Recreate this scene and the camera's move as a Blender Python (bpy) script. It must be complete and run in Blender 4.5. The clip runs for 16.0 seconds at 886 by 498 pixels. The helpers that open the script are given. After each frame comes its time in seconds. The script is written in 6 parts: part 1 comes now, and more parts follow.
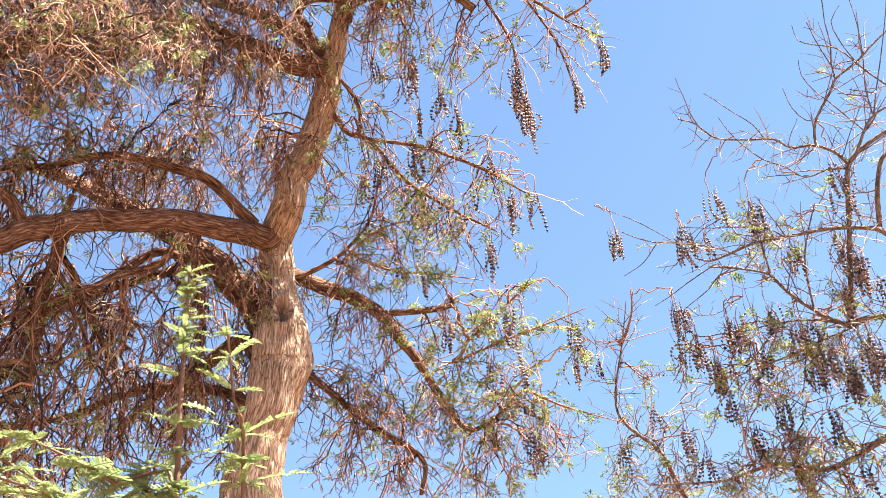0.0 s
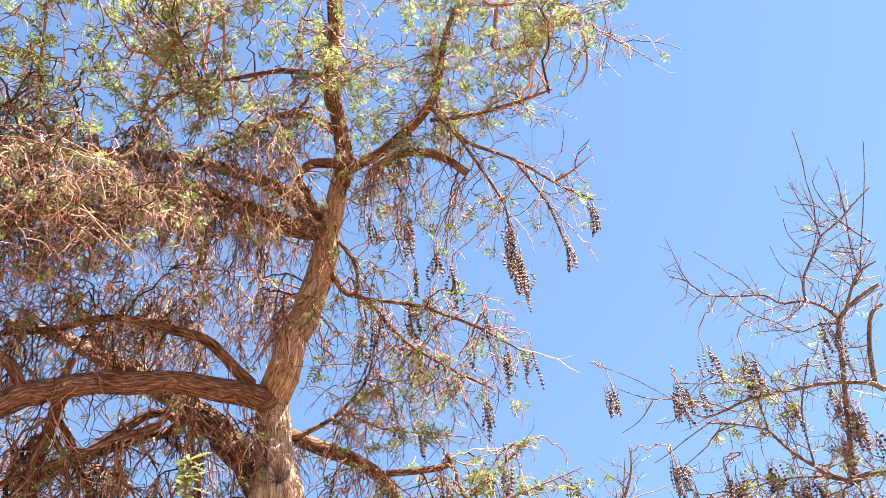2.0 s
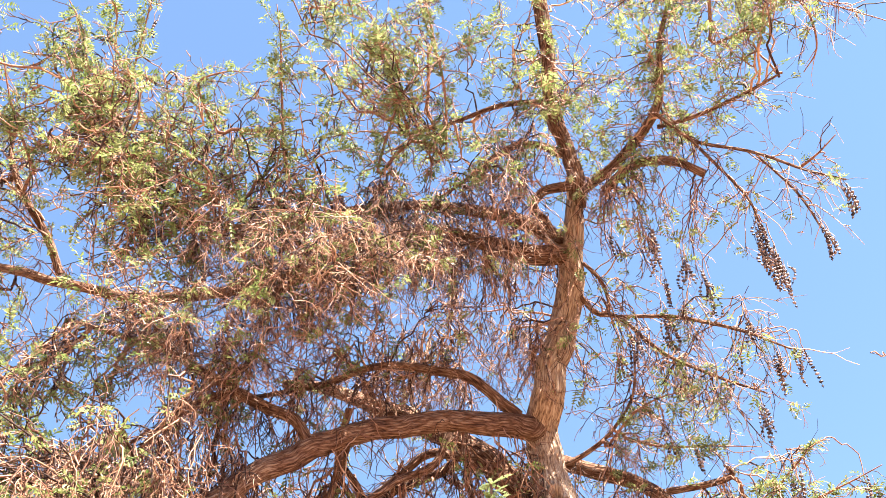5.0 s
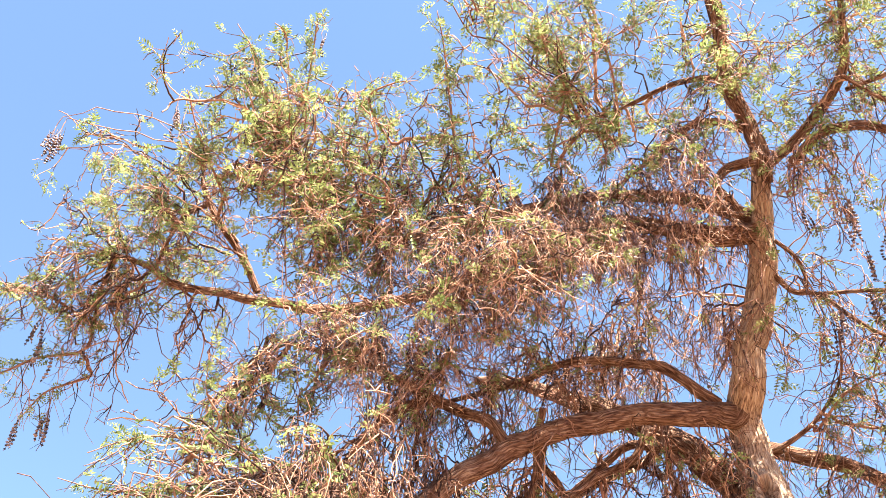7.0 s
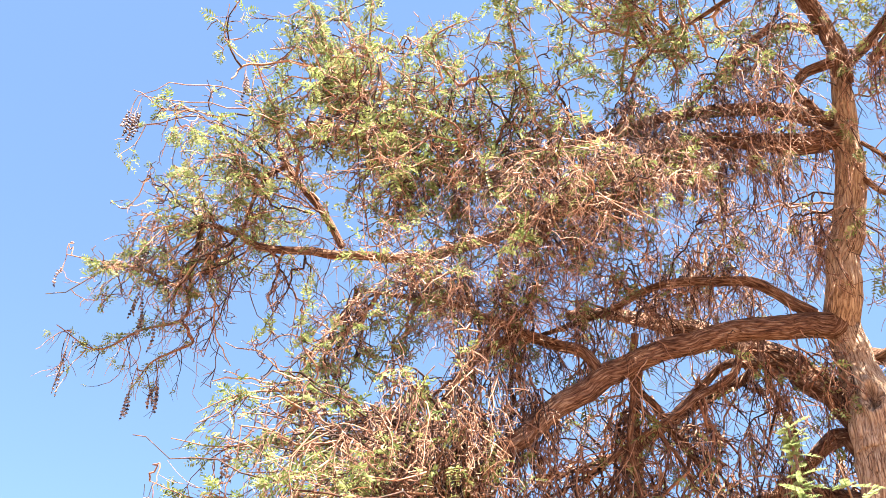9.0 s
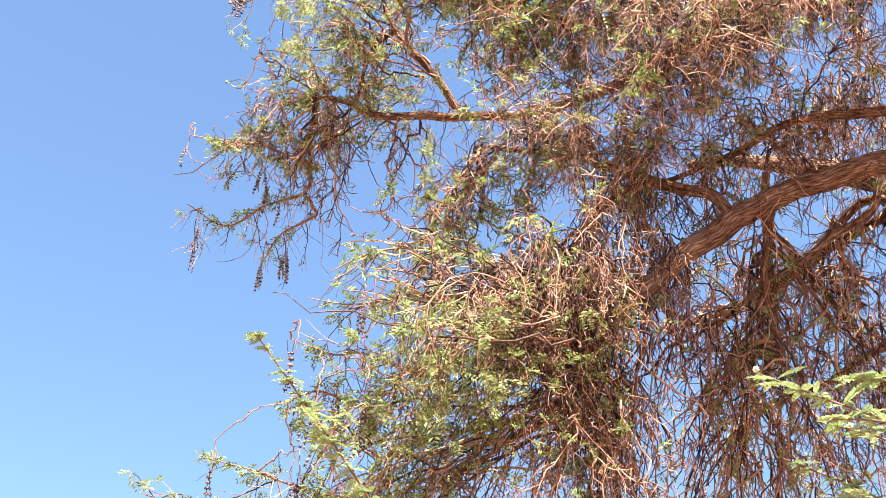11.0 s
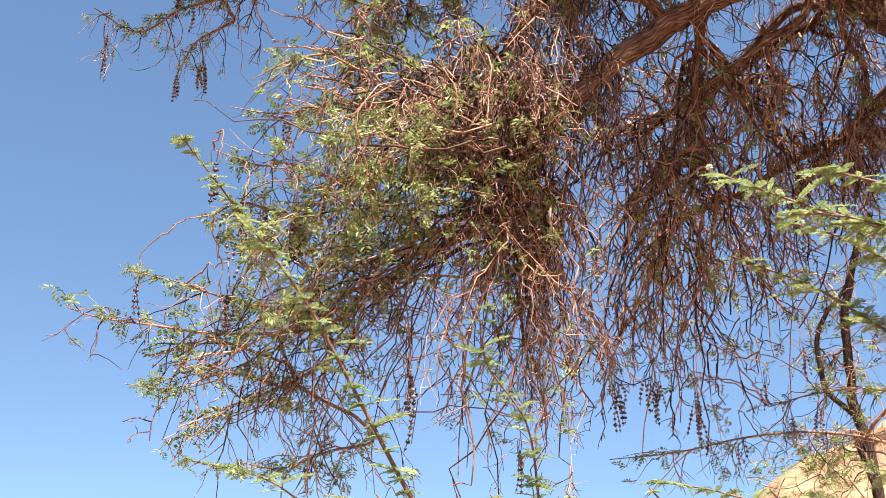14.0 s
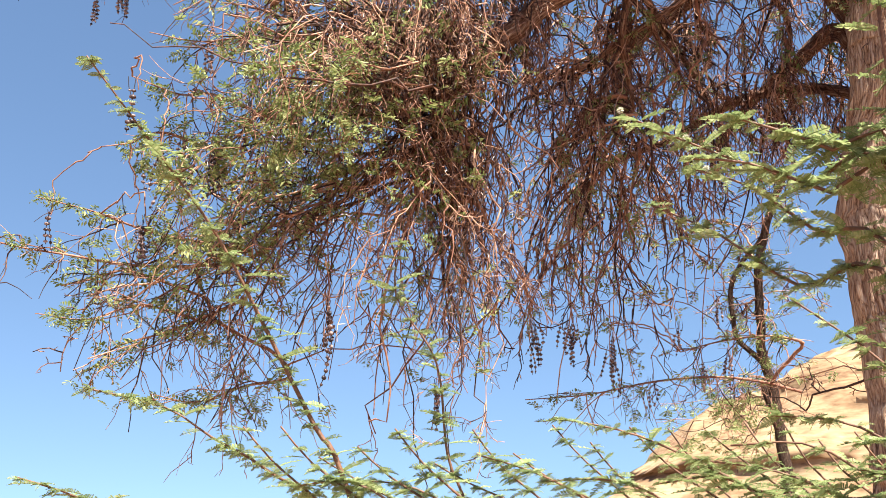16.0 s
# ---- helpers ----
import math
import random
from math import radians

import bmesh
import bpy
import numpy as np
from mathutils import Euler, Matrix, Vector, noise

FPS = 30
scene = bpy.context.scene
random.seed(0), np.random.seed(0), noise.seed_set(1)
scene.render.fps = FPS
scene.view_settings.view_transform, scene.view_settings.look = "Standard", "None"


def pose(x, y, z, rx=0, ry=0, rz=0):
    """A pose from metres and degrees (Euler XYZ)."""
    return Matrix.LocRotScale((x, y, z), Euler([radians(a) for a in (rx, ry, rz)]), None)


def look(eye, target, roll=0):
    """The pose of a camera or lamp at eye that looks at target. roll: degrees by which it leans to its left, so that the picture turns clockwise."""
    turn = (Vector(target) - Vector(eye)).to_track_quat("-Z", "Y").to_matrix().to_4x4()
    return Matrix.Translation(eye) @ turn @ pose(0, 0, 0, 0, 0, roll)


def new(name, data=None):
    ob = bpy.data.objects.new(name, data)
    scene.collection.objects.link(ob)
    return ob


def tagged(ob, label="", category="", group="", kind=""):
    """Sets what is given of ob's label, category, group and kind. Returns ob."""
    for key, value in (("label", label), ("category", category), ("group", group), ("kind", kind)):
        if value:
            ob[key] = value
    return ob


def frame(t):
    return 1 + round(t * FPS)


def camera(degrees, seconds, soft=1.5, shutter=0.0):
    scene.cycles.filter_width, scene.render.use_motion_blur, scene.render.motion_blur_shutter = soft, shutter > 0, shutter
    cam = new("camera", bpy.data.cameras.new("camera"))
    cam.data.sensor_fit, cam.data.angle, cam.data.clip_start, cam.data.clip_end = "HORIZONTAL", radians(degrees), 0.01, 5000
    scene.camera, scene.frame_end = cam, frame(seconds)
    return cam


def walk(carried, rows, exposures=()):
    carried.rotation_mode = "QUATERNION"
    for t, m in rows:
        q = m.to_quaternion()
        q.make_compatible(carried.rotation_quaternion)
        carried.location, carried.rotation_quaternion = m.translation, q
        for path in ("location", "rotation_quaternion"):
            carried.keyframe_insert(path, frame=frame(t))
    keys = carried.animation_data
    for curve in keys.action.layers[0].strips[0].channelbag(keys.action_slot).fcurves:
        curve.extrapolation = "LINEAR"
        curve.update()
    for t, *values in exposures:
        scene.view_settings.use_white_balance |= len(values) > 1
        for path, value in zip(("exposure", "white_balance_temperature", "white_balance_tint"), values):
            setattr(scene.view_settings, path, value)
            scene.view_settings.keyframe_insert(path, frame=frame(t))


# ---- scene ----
cam = camera(48.4, 16.0, soft=0.8)
# seconds, place in metres, turn in degrees
ROWS = [
    (0, 0, 0, 1.6, 122.063, 3.391, 2.122),
    (0.5, 0.0019, -0.032, 1.6075, 124.842, 3.479, 3.554),
    (1, 0.0104, -0.0548, 1.6115, 127.031, 3.459, 3),
    (1.5, 0.0175, -0.0666, 1.614, 128.489, 3.687, 2.031),
    (2, 0.0154, -0.0857, 1.6036, 130.716, 3.88, 2.359),
    (2.5, 0.0109, -0.0916, 1.6096, 132.039, 3.858, 3.527),
    (3, 0.0026, -0.0925, 1.6022, 132.829, 3.613, 5.292),
    (3.5, -0.0054, -0.0883, 1.5959, 132.362, 3.029, 7.529),
    (4, -0.0128, -0.088, 1.5927, 131.828, 2.623, 11.09),
    (4.5, -0.0208, -0.0823, 1.5935, 131.413, 2.049, 14.308),
    (5, -0.0317, -0.08, 1.5905, 133, 1.009, 18.09),
    (5.2, -0.0366, -0.0813, 1.588, 133.784, 0.718, 19.276),
    (7.3, 0.0012, -0.1459, 1.7045, 130.656, -2.76, 30.089),
    (7.5, 0.0012, -0.1413, 1.7019, 129.985, -2.839, 30.564),
    (8, 0.0037, -0.1289, 1.6911, 128.396, -2.633, 32.844),
    (8.2, 0.0107, -0.1318, 1.6867, 128.139, -2.202, 33.994),
    (10.3, -0.0366, -0.0786, 1.5677, 128.178, -1.122, 37.746),
    (10.5, -0.059, -0.0774, 1.5634, 125.945, -1.495, 38.819),
    (11, -0.1061, -0.076, 1.5469, 121.2, -1.976, 43.61),
    (11.5, -0.1447, -0.0661, 1.5453, 116.728, -2.314, 46.846),
    (12, -0.1878, -0.0461, 1.556, 111.207, -0.758, 42.611),
    (12.5, -0.1939, -0.0428, 1.558, 109.5, 0.093, 40.699),
    (13, -0.1967, -0.0416, 1.5596, 109.787, 0.299, 40.261),
    (13.5, -0.1881, -0.0426, 1.5584, 110.311, 0.418, 39.984),
    (14, -0.1858, -0.0407, 1.5603, 110.5, 0.381, 39.7),
    (14.5, -0.1802, -0.0386, 1.5593, 110.507, 0.365, 39.144),
    (15, -0.1664, -0.0289, 1.5629, 109.477, 0.392, 38.38),
    (15.5, -0.1688, -0.0251, 1.5577, 108.246, 0.342, 37.442),
    (16, -0.1677, -0.0154, 1.5541, 107.071, -0.05, 35.19),
]
walk(cam, [(t, pose(x, y, z, rx, ry, rz)) for t, x, y, z, rx, ry, rz in ROWS],
     exposures=[(t, stops, kelvin, 7) for t, stops, kelvin in ((0.0, 2.89, 6600), (2.5, 2.87, 6500), (4.0, 3.01, 6520), (5.0, 3.08, 6540), (7.4, 3.18, 6680), (8.2, 3.16, 6650), (10.3, 3.06, 6500), (11.2, 2.81, 6380), (12.0, 2.53, 6350), (12.6, 2.28, 6350), (16.0, 2.22, 6400))])

# ---- sky and sun ----
SUN_HEIGHT, SUN_TURN = 58.0, 117.0   # degrees above the horizon; degrees clockwise from ahead (+y)
world = bpy.data.worlds.new("sky")
scene.world = world
world.use_nodes = True
sky = world.node_tree.nodes.new("ShaderNodeTexSky")
sky.sky_type, sky.sun_disc = "NISHITA", False
sky.sun_elevation, sky.sun_rotation = radians(SUN_HEIGHT), radians(SUN_TURN)
sky.air_density, sky.dust_density, sky.ozone_density, sky.altitude = 1.0, 0.0, 2.1, 0
background = world.node_tree.nodes["Background"]
background.inputs["Strength"].default_value = 0.048
# the sky is looked up somewhat higher than the eye looks: deep blue down to the horizon, as in very dry air
sight, lift, level = (world.node_tree.nodes.new(n) for n in ("ShaderNodeTexCoord", "ShaderNodeVectorMath", "ShaderNodeVectorMath"))
lift.inputs[1].default_value, level.operation = (0, 0, 0.17), "NORMALIZE"
for a, b in ((sight.outputs["Generated"], lift.inputs[0]), (lift.outputs[0], level.inputs[0]), (level.outputs[0], sky.inputs[0]), (sky.outputs["Color"], background.inputs["Color"])):
    world.node_tree.links.new(a, b)
sun = new("sun", bpy.data.lights.new("sun", "SUN"))
sun.data.energy, sun.data.angle, sun.data.color = 5.0, radians(0.5), (1.0, 0.92, 0.81)
SUN_WAY = Vector((math.sin(radians(SUN_TURN)) * math.cos(radians(SUN_HEIGHT)),
                  math.cos(radians(SUN_TURN)) * math.cos(radians(SUN_HEIGHT)), math.sin(radians(SUN_HEIGHT))))
sun.matrix_world = look(SUN_WAY * 50, (0, 0, 0))


# ---- materials ----
def ramp(nodes, stops):
    r = nodes.new("ShaderNodeValToRGB")
    while len(r.color_ramp.elements) < len(stops):
        r.color_ramp.elements.new(0.5)
    for e, (at, colour) in zip(r.color_ramp.elements, stops):
        e.position, e.color = at, (*colour, 1)
    return r


def surface(name, stops, scale, stretch=(1, 1, 1), roughness=0.85, bump=0.0, fine=4.0, attribute="", spread=0.0, glow_through=0.0, gloss=0.3):
    """A rough natural surface: two sizes of noise through a colour ramp, a bump of the finer one; spread: how much the pieces differ."""
    m = bpy.data.materials.new(name)
    m.use_nodes = True
    nodes, links = m.node_tree.nodes, m.node_tree.links
    shader = nodes["Principled BSDF"]
    shader.inputs["Roughness"].default_value = roughness
    shader.inputs["Specular IOR Level"].default_value = gloss
    if attribute:
        source = nodes.new("ShaderNodeAttribute")
        source.attribute_name = attribute
        where = source.outputs["Vector"]
    else:
        source = nodes.new("ShaderNodeTexCoord")
        where = source.outputs["Object"]
    mapping = nodes.new("ShaderNodeMapping")
    mapping.inputs["Scale"].default_value = stretch
    links.new(where, mapping.inputs["Vector"])
    coarse, small = nodes.new("ShaderNodeTexNoise"), nodes.new("ShaderNodeTexNoise")
    for n, s, d in ((coarse, scale, 3), (small, scale * fine, 5)):
        n.inputs["Scale"].default_value, n.inputs["Detail"].default_value = s, d
        links.new(mapping.outputs["Vector"], n.inputs["Vector"])
    blend = nodes.new("ShaderNodeMath")
    blend.operation = "MULTIPLY_ADD"
    blend.inputs[1].default_value = 0.5
    half = nodes.new("ShaderNodeMath")
    half.operation = "MULTIPLY"
    half.inputs[1].default_value = 0.5
    links.new(small.outputs["Fac"], blend.inputs[0])
    links.new(coarse.outputs["Fac"], half.inputs[0])
    links.new(half.outputs[0], blend.inputs[2])
    value = blend.outputs[0]
    if spread:
        island = nodes.new("ShaderNodeNewGeometry")
        shift = nodes.new("ShaderNodeMath")
        shift.operation = "MULTIPLY_ADD"
        shift.inputs[1].default_value = spread
        links.new(island.outputs["Random Per Island"], shift.inputs[0])
        lower = nodes.new("ShaderNodeMath")
        lower.operation = "SUBTRACT"
        lower.inputs[1].default_value = spread / 2
        links.new(value, lower.inputs[0])
        links.new(lower.outputs[0], shift.inputs[2])
        value = shift.outputs[0]
    colours = ramp(nodes, stops)
    links.new(value, colours.inputs["Fac"])
    links.new(colours.outputs["Color"], shader.inputs["Base Color"])
    if bump:
        relief = nodes.new("ShaderNodeBump")
        relief.inputs["Strength"].default_value, relief.inputs["Distance"].default_value = bump, 0.01
        links.new(small.outputs["Fac"], relief.inputs["Height"])
        links.new(relief.outputs["Normal"], shader.inputs["Normal"])
    if glow_through:
        back = nodes.new("ShaderNodeBsdfTranslucent")
        links.new(colours.outputs["Color"], back.inputs["Color"])
        mix = nodes.new("ShaderNodeMixShader")
        mix.inputs["Fac"].default_value = glow_through
        links.new(shader.outputs["BSDF"], mix.inputs[1])
        links.new(back.outputs["BSDF"], mix.inputs[2])
        links.new(mix.outputs["Shader"], nodes["Material Output"].inputs["Surface"])
    return m


def bark(name, crack, low, high, pale, cells=(60, 60, 15)):
    """Bark of short, long-drawn ridges with dark cracks between, along the limb's own grain."""
    m = bpy.data.materials.new(name)
    m.use_nodes = True
    nodes, links = m.node_tree.nodes, m.node_tree.links
    shader = nodes["Principled BSDF"]
    shader.inputs["Roughness"].default_value, shader.inputs["Specular IOR Level"].default_value = 0.92, 0.15
    grain = nodes.new("ShaderNodeAttribute")
    grain.attribute_name = "grain"

    def cloud(scale, detail, rough, bend):
        mapping = nodes.new("ShaderNodeMapping")
        mapping.inputs["Scale"].default_value = scale
        links.new(grain.outputs["Vector"], mapping.inputs["Vector"])
        n = nodes.new("ShaderNodeTexNoise")
        n.inputs["Scale"].default_value, n.inputs["Detail"].default_value = 1.0, detail
        n.inputs["Roughness"].default_value, n.inputs["Distortion"].default_value = rough, bend
        links.new(mapping.outputs["Vector"], n.inputs["Vector"])
        return n.outputs["Fac"]

    def weigh(a, k, b):
        n = nodes.new("ShaderNodeMath")
        n.operation = "MULTIPLY_ADD"
        n.inputs[1].default_value = k
        links.new(a, n.inputs[0])
        if isinstance(b, float):
            n.inputs[2].default_value = b
        else:
            links.new(b, n.inputs[2])
        return n.outputs[0]

    ridges = cloud(cells, 6, 0.72, 0.35)
    patches = cloud((7, 7, 5), 2, 0.5, 0.0)
    # long plates between cracks: cells drawn out along the limb, bent by the finer grain
    mapping = nodes.new("ShaderNodeMapping")
    mapping.inputs["Scale"].default_value = (cells[0] * 0.85, cells[1] * 0.85, cells[2] * 0.62)
    links.new(grain.outputs["Vector"], mapping.inputs["Vector"])
    bend = nodes.new("ShaderNodeTexNoise")
    bend.inputs["Scale"].default_value, bend.inputs["Detail"].default_value = 0.9, 3
    links.new(mapping.outputs["Vector"], bend.inputs["Vector"])
    bent = nodes.new("ShaderNodeVectorMath")
    bent.operation = "MULTIPLY_ADD"
    bent.inputs[1].default_value = (1.5, 1.5, 1.5)
    links.new(bend.outputs["Color"], bent.inputs[0])
    links.new(mapping.outputs["Vector"], bent.inputs[2])
    plates = nodes.new("ShaderNodeTexVoronoi")
    plates.feature = "DISTANCE_TO_EDGE"
    plates.inputs["Scale"].default_value = 1.0
    links.new(bent.outputs[0], plates.inputs["Vector"])
    edge = ramp(nodes, [(0.0, (0, 0, 0)), (0.10, (0.45, 0.45, 0.45)), (0.30, (1, 1, 1))])
    links.new(plates.outputs["Distance"], edge.inputs["Fac"])
    height = weigh(ridges, 0.64, weigh(edge.outputs["Color"], 0.19, 0.07))
    tone = weigh(patches, 0.22, weigh(height, 1.0, -0.11))
    colours = ramp(nodes, [(0.33, crack), (0.42, low), (0.52, high), (0.63, pale)])
    links.new(tone, colours.inputs["Fac"])
    links.new(colours.outputs["Color"], shader.inputs["Base Color"])
    relief = nodes.new("ShaderNodeBump")
    relief.inputs["Strength"].default_value, relief.inputs["Distance"].default_value = 1.0, 0.05
    links.new(height, relief.inputs["Height"])
    links.new(relief.outputs["Normal"], shader.inputs["Normal"])
    return m


BARK = bark("furrowed_bark", (0.105, 0.056, 0.037), (0.320, 0.200, 0.138), (0.500, 0.352, 0.256), (0.610, 0.470, 0.362), (88, 88, 17))
LIMB_BARK = bark("limb_bark", (0.042, 0.018, 0.012), (0.128, 0.059, 0.038), (0.225, 0.120, 0.080), (0.400, 0.260, 0.186), (96, 96, 15))
GREY_BARK = bark("grey_limb_bark", (0.070, 0.047, 0.042), (0.165, 0.116, 0.101), (0.270, 0.203, 0.180), (0.410, 0.340, 0.308), (110, 110, 34))
DARK_BARK = bark("dark_bark", (0.035, 0.022, 0.017), (0.055, 0.034, 0.025), (0.080, 0.048, 0.034), (0.120, 0.080, 0.060), (120, 120, 30))
TWIG = surface("dry_twig", [(0.22, (0.030, 0.012, 0.008)), (0.54, (0.190, 0.083, 0.053)), (0.92, (0.415, 0.245, 0.163))], 14, roughness=0.75, spread=0.85)
PALE_TWIG = surface("bare_twig", [(0.2, (0.060, 0.034, 0.028)), (0.5, (0.170, 0.100, 0.078)), (0.8, (0.350, 0.260, 0.215))], 6, roughness=0.75, spread=0.6)
LEAF = surface("feathery_leaf", [(0.2, (0.085, 0.120, 0.034)), (0.5, (0.180, 0.220, 0.074)), (0.8, (0.330, 0.345, 0.150))], 5, roughness=0.6, spread=0.65, glow_through=0.45)
DRY_LEAF = surface("withered_leaf", [(0.2, (0.100, 0.054, 0.036)), (0.5, (0.330, 0.220, 0.150)), (0.8, (0.580, 0.460, 0.350))], 9, roughness=0.8, spread=0.7, glow_through=0.2)
YOUNG_LEAF = surface("young_leaf", [(0.2, (0.110, 0.160, 0.055)), (0.5, (0.215, 0.265, 0.105)), (0.8, (0.370, 0.390, 0.205))], 30, roughness=0.45, spread=0.35, glow_through=0.45)
GREEN_STEM = surface("young_stem", [(0.3, (0.060, 0.026, 0.016)), (0.6, (0.150, 0.076, 0.045))], 20, roughness=0.6, bump=0.3)
POD = surface("ripe_pod", [(0.25, (0.011, 0.006, 0.008)), (0.6, (0.068, 0.038, 0.037)), (0.9, (0.250, 0.175, 0.160))], 60, roughness=0.5, spread=0.7, gloss=0.35)
FLOWER = surface("flower_threads", [(0.3, (0.62, 0.60, 0.46)), (0.7, (0.80, 0.78, 0.66))], 90, roughness=0.7, glow_through=0.3)
THORN = surface("pale_thorn", [(0.3, (0.50, 0.44, 0.38)), (0.7, (0.72, 0.68, 0.62))], 40, roughness=0.5)
ROCK = surface("sandstone", [(0.35, (0.100, 0.054, 0.028)), (0.46, (0.215, 0.132, 0.072)), (0.56, (0.280, 0.190, 0.108)), (0.68, (0.350, 0.255, 0.158))], 0.5, (0.7, 0.7, 2.6), 0.95, 1.0, 6)
SAND = surface("dry_sand", [(0.3, (0.180, 0.106, 0.062)), (0.55, (0.258, 0.158, 0.096)), (0.75, (0.330, 0.220, 0.140))], 0.8, roughness=0.95, bump=0.5, fine=9)


# ---- building helpers ----
def mesh_of(name, verts, faces, material, parent=None, grain=None, smooth=True):
    """One mesh object from arrays of vertices and of faces with equally many corners."""
    verts, faces = np.asarray(verts, np.float32), np.asarray(faces, np.int32)
    if parent:
        verts = verts - np.array(parent.location, np.float32)
    me = bpy.data.meshes.new(name)
    me.vertices.add(len(verts))
    me.vertices.foreach_set("co", verts.ravel())
    n, k = faces.shape
    me.loops.add(n * k)
    me.loops.foreach_set("vertex_index", faces.ravel())
    me.polygons.add(n)
    me.polygons.foreach_set("loop_start", np.arange(0, n * k, k, dtype=np.int32))
    me.polygons.foreach_set("use_smooth", np.full(n, smooth))
    if grain is not None:
        me.attributes.new("grain", "FLOAT_VECTOR", "POINT").data.foreach_set("vector", np.asarray(grain, np.float32).ravel())
    me.update(calc_edges=True)
    me.materials.append(material)
    ob = new(name, me)
    ob.parent = parent
    return ob


def unit(v):
    return v / np.maximum(np.linalg.norm(v, axis=-1, keepdims=True), 1e-9)


def tubes(lines, radii, sides):
    """Vertices and quads of N open tubes round lines (N, K, 3) with radii (N, K)."""
    n, k, _ = lines.shape
    along = unit(np.gradient(lines, axis=1))
    u = unit(np.cross(along, np.array((0.31, 0.87, 0.38))))
    v = np.cross(along, u)
    a = np.arange(sides) * 2 * np.pi / sides
    ring = lines[:, :, None] + radii[:, :, None, None] * (np.cos(a)[:, None] * u[:, :, None] + np.sin(a)[:, None] * v[:, :, None])
    i = np.arange(n * k).reshape(n, k)[:, :-1, None] * sides
    s, s2 = np.arange(sides), (np.arange(sides) + 1) % sides
    faces = np.stack((i + s, i + s2, i + sides + s2, i + sides + s), -1)
    return ring.reshape(-1, 3), faces.reshape(-1, 4)


def spline(points, step):
    """Places and radii along a smooth curve (Catmull-Rom) through points of x, y, z, radius."""
    p = np.array(points, float)
    p = np.vstack((2 * p[0] - p[1], p, 2 * p[-1] - p[-2]))
    out = []
    for i in range(1, len(p) - 2):
        n = max(2, int(np.linalg.norm(p[i + 1, :3] - p[i, :3]) / step))
        t = (np.arange(n) / n)[:, None]
        a, b, c, d = p[i - 1:i + 3]
        out.append(0.5 * (2 * b + (c - a) * t + (2 * a - 5 * b + 4 * c - d) * t ** 2 + (3 * b - a - 3 * c + d) * t ** 3))
    out.append(p[-2:-1])
    out = np.vstack(out)
    out[:, 3] = np.maximum(out[:, 3], 0.002)
    return out


LIMB_POINTS = {}   # per tree: places that boughs can spring from


def limb(tree, *points, name="limb", material=None, sides=0, rough=0.14, step=0.025, label="", slim=0.82, dents=()):
    """One tapering, knotted limb through points of x, y, z, radius."""
    line = spline(points, step)
    line[:, 3] *= slim
    tip = line[-1].copy()
    tip[:3] += unit(line[-1, :3] - line[-2, :3]) * tip[3] * 0.4
    tip[3] *= 0.08
    line = np.vstack((line, tip))
    rng = np.random.default_rng(len(bpy.data.objects))
    place, radius = line[:, :3].copy(), line[:, 3].copy()
    k = len(line)
    s = np.concatenate(((0,), np.cumsum(np.linalg.norm(np.diff(place, axis=0), axis=1))))
    knots = max(4, int(s[-1] / 0.12))
    wander = np.stack([np.interp(np.linspace(0, 1, k), np.linspace(0, 1, knots), rng.normal(0, 0.16, knots)) for _ in range(3)], 1)
    place += wander * np.minimum(radius, 0.05)[:, None]
    sides = sides or (52 if radius.max() > 0.05 else 14 if radius.max() > 0.02 else 7)
    LIMB_POINTS.setdefault(tree.name, []).append(np.column_stack((place, radius)))
    verts, faces = tubes(place[None], radius[None], sides)
    a = np.tile(np.arange(sides) * 2 * np.pi / sides, k)
    rr, ss = np.repeat(radius, sides), np.repeat(s, sides)
    grain = np.column_stack((np.cos(a) * rr, np.sin(a) * rr, ss))
    centre = np.repeat(place, sides, axis=0)
    seed = Vector((0, 0, rng.uniform(0, 50)))
    push = np.empty(len(verts))
    for i, g in enumerate(grain):
        g = Vector(g)
        ridge = noise.noise(Vector((g.x * 42, g.y * 42, g.z * 8)) + seed)
        lump = noise.noise(Vector((g.x * 6, g.y * 6, g.z * 5.5)) + seed)
        push[i] = rough * (0.8 * ridge + 0.6 * lump)
    verts = verts + (verts - centre) * push[:, None]
    for x, y, z, wide, tall, deep in dents:
        away = np.sqrt(((verts[:, 0] - x) / wide) ** 2 + ((verts[:, 1] - y) / (wide * 1.5)) ** 2 + ((verts[:, 2] - z) / tall) ** 2)
        fall = np.exp(-away ** 4)[:, None] - (0.35 * np.exp(-((away - 1.35) / 0.3) ** 2)[:, None] if deep > 0 else 0)
        verts = verts - unit(verts - centre) * deep * fall
    ob = mesh_of(name, verts, faces, material or LIMB_BARK, tree, grain)
    if label:
        ob["label"] = label
    return ob


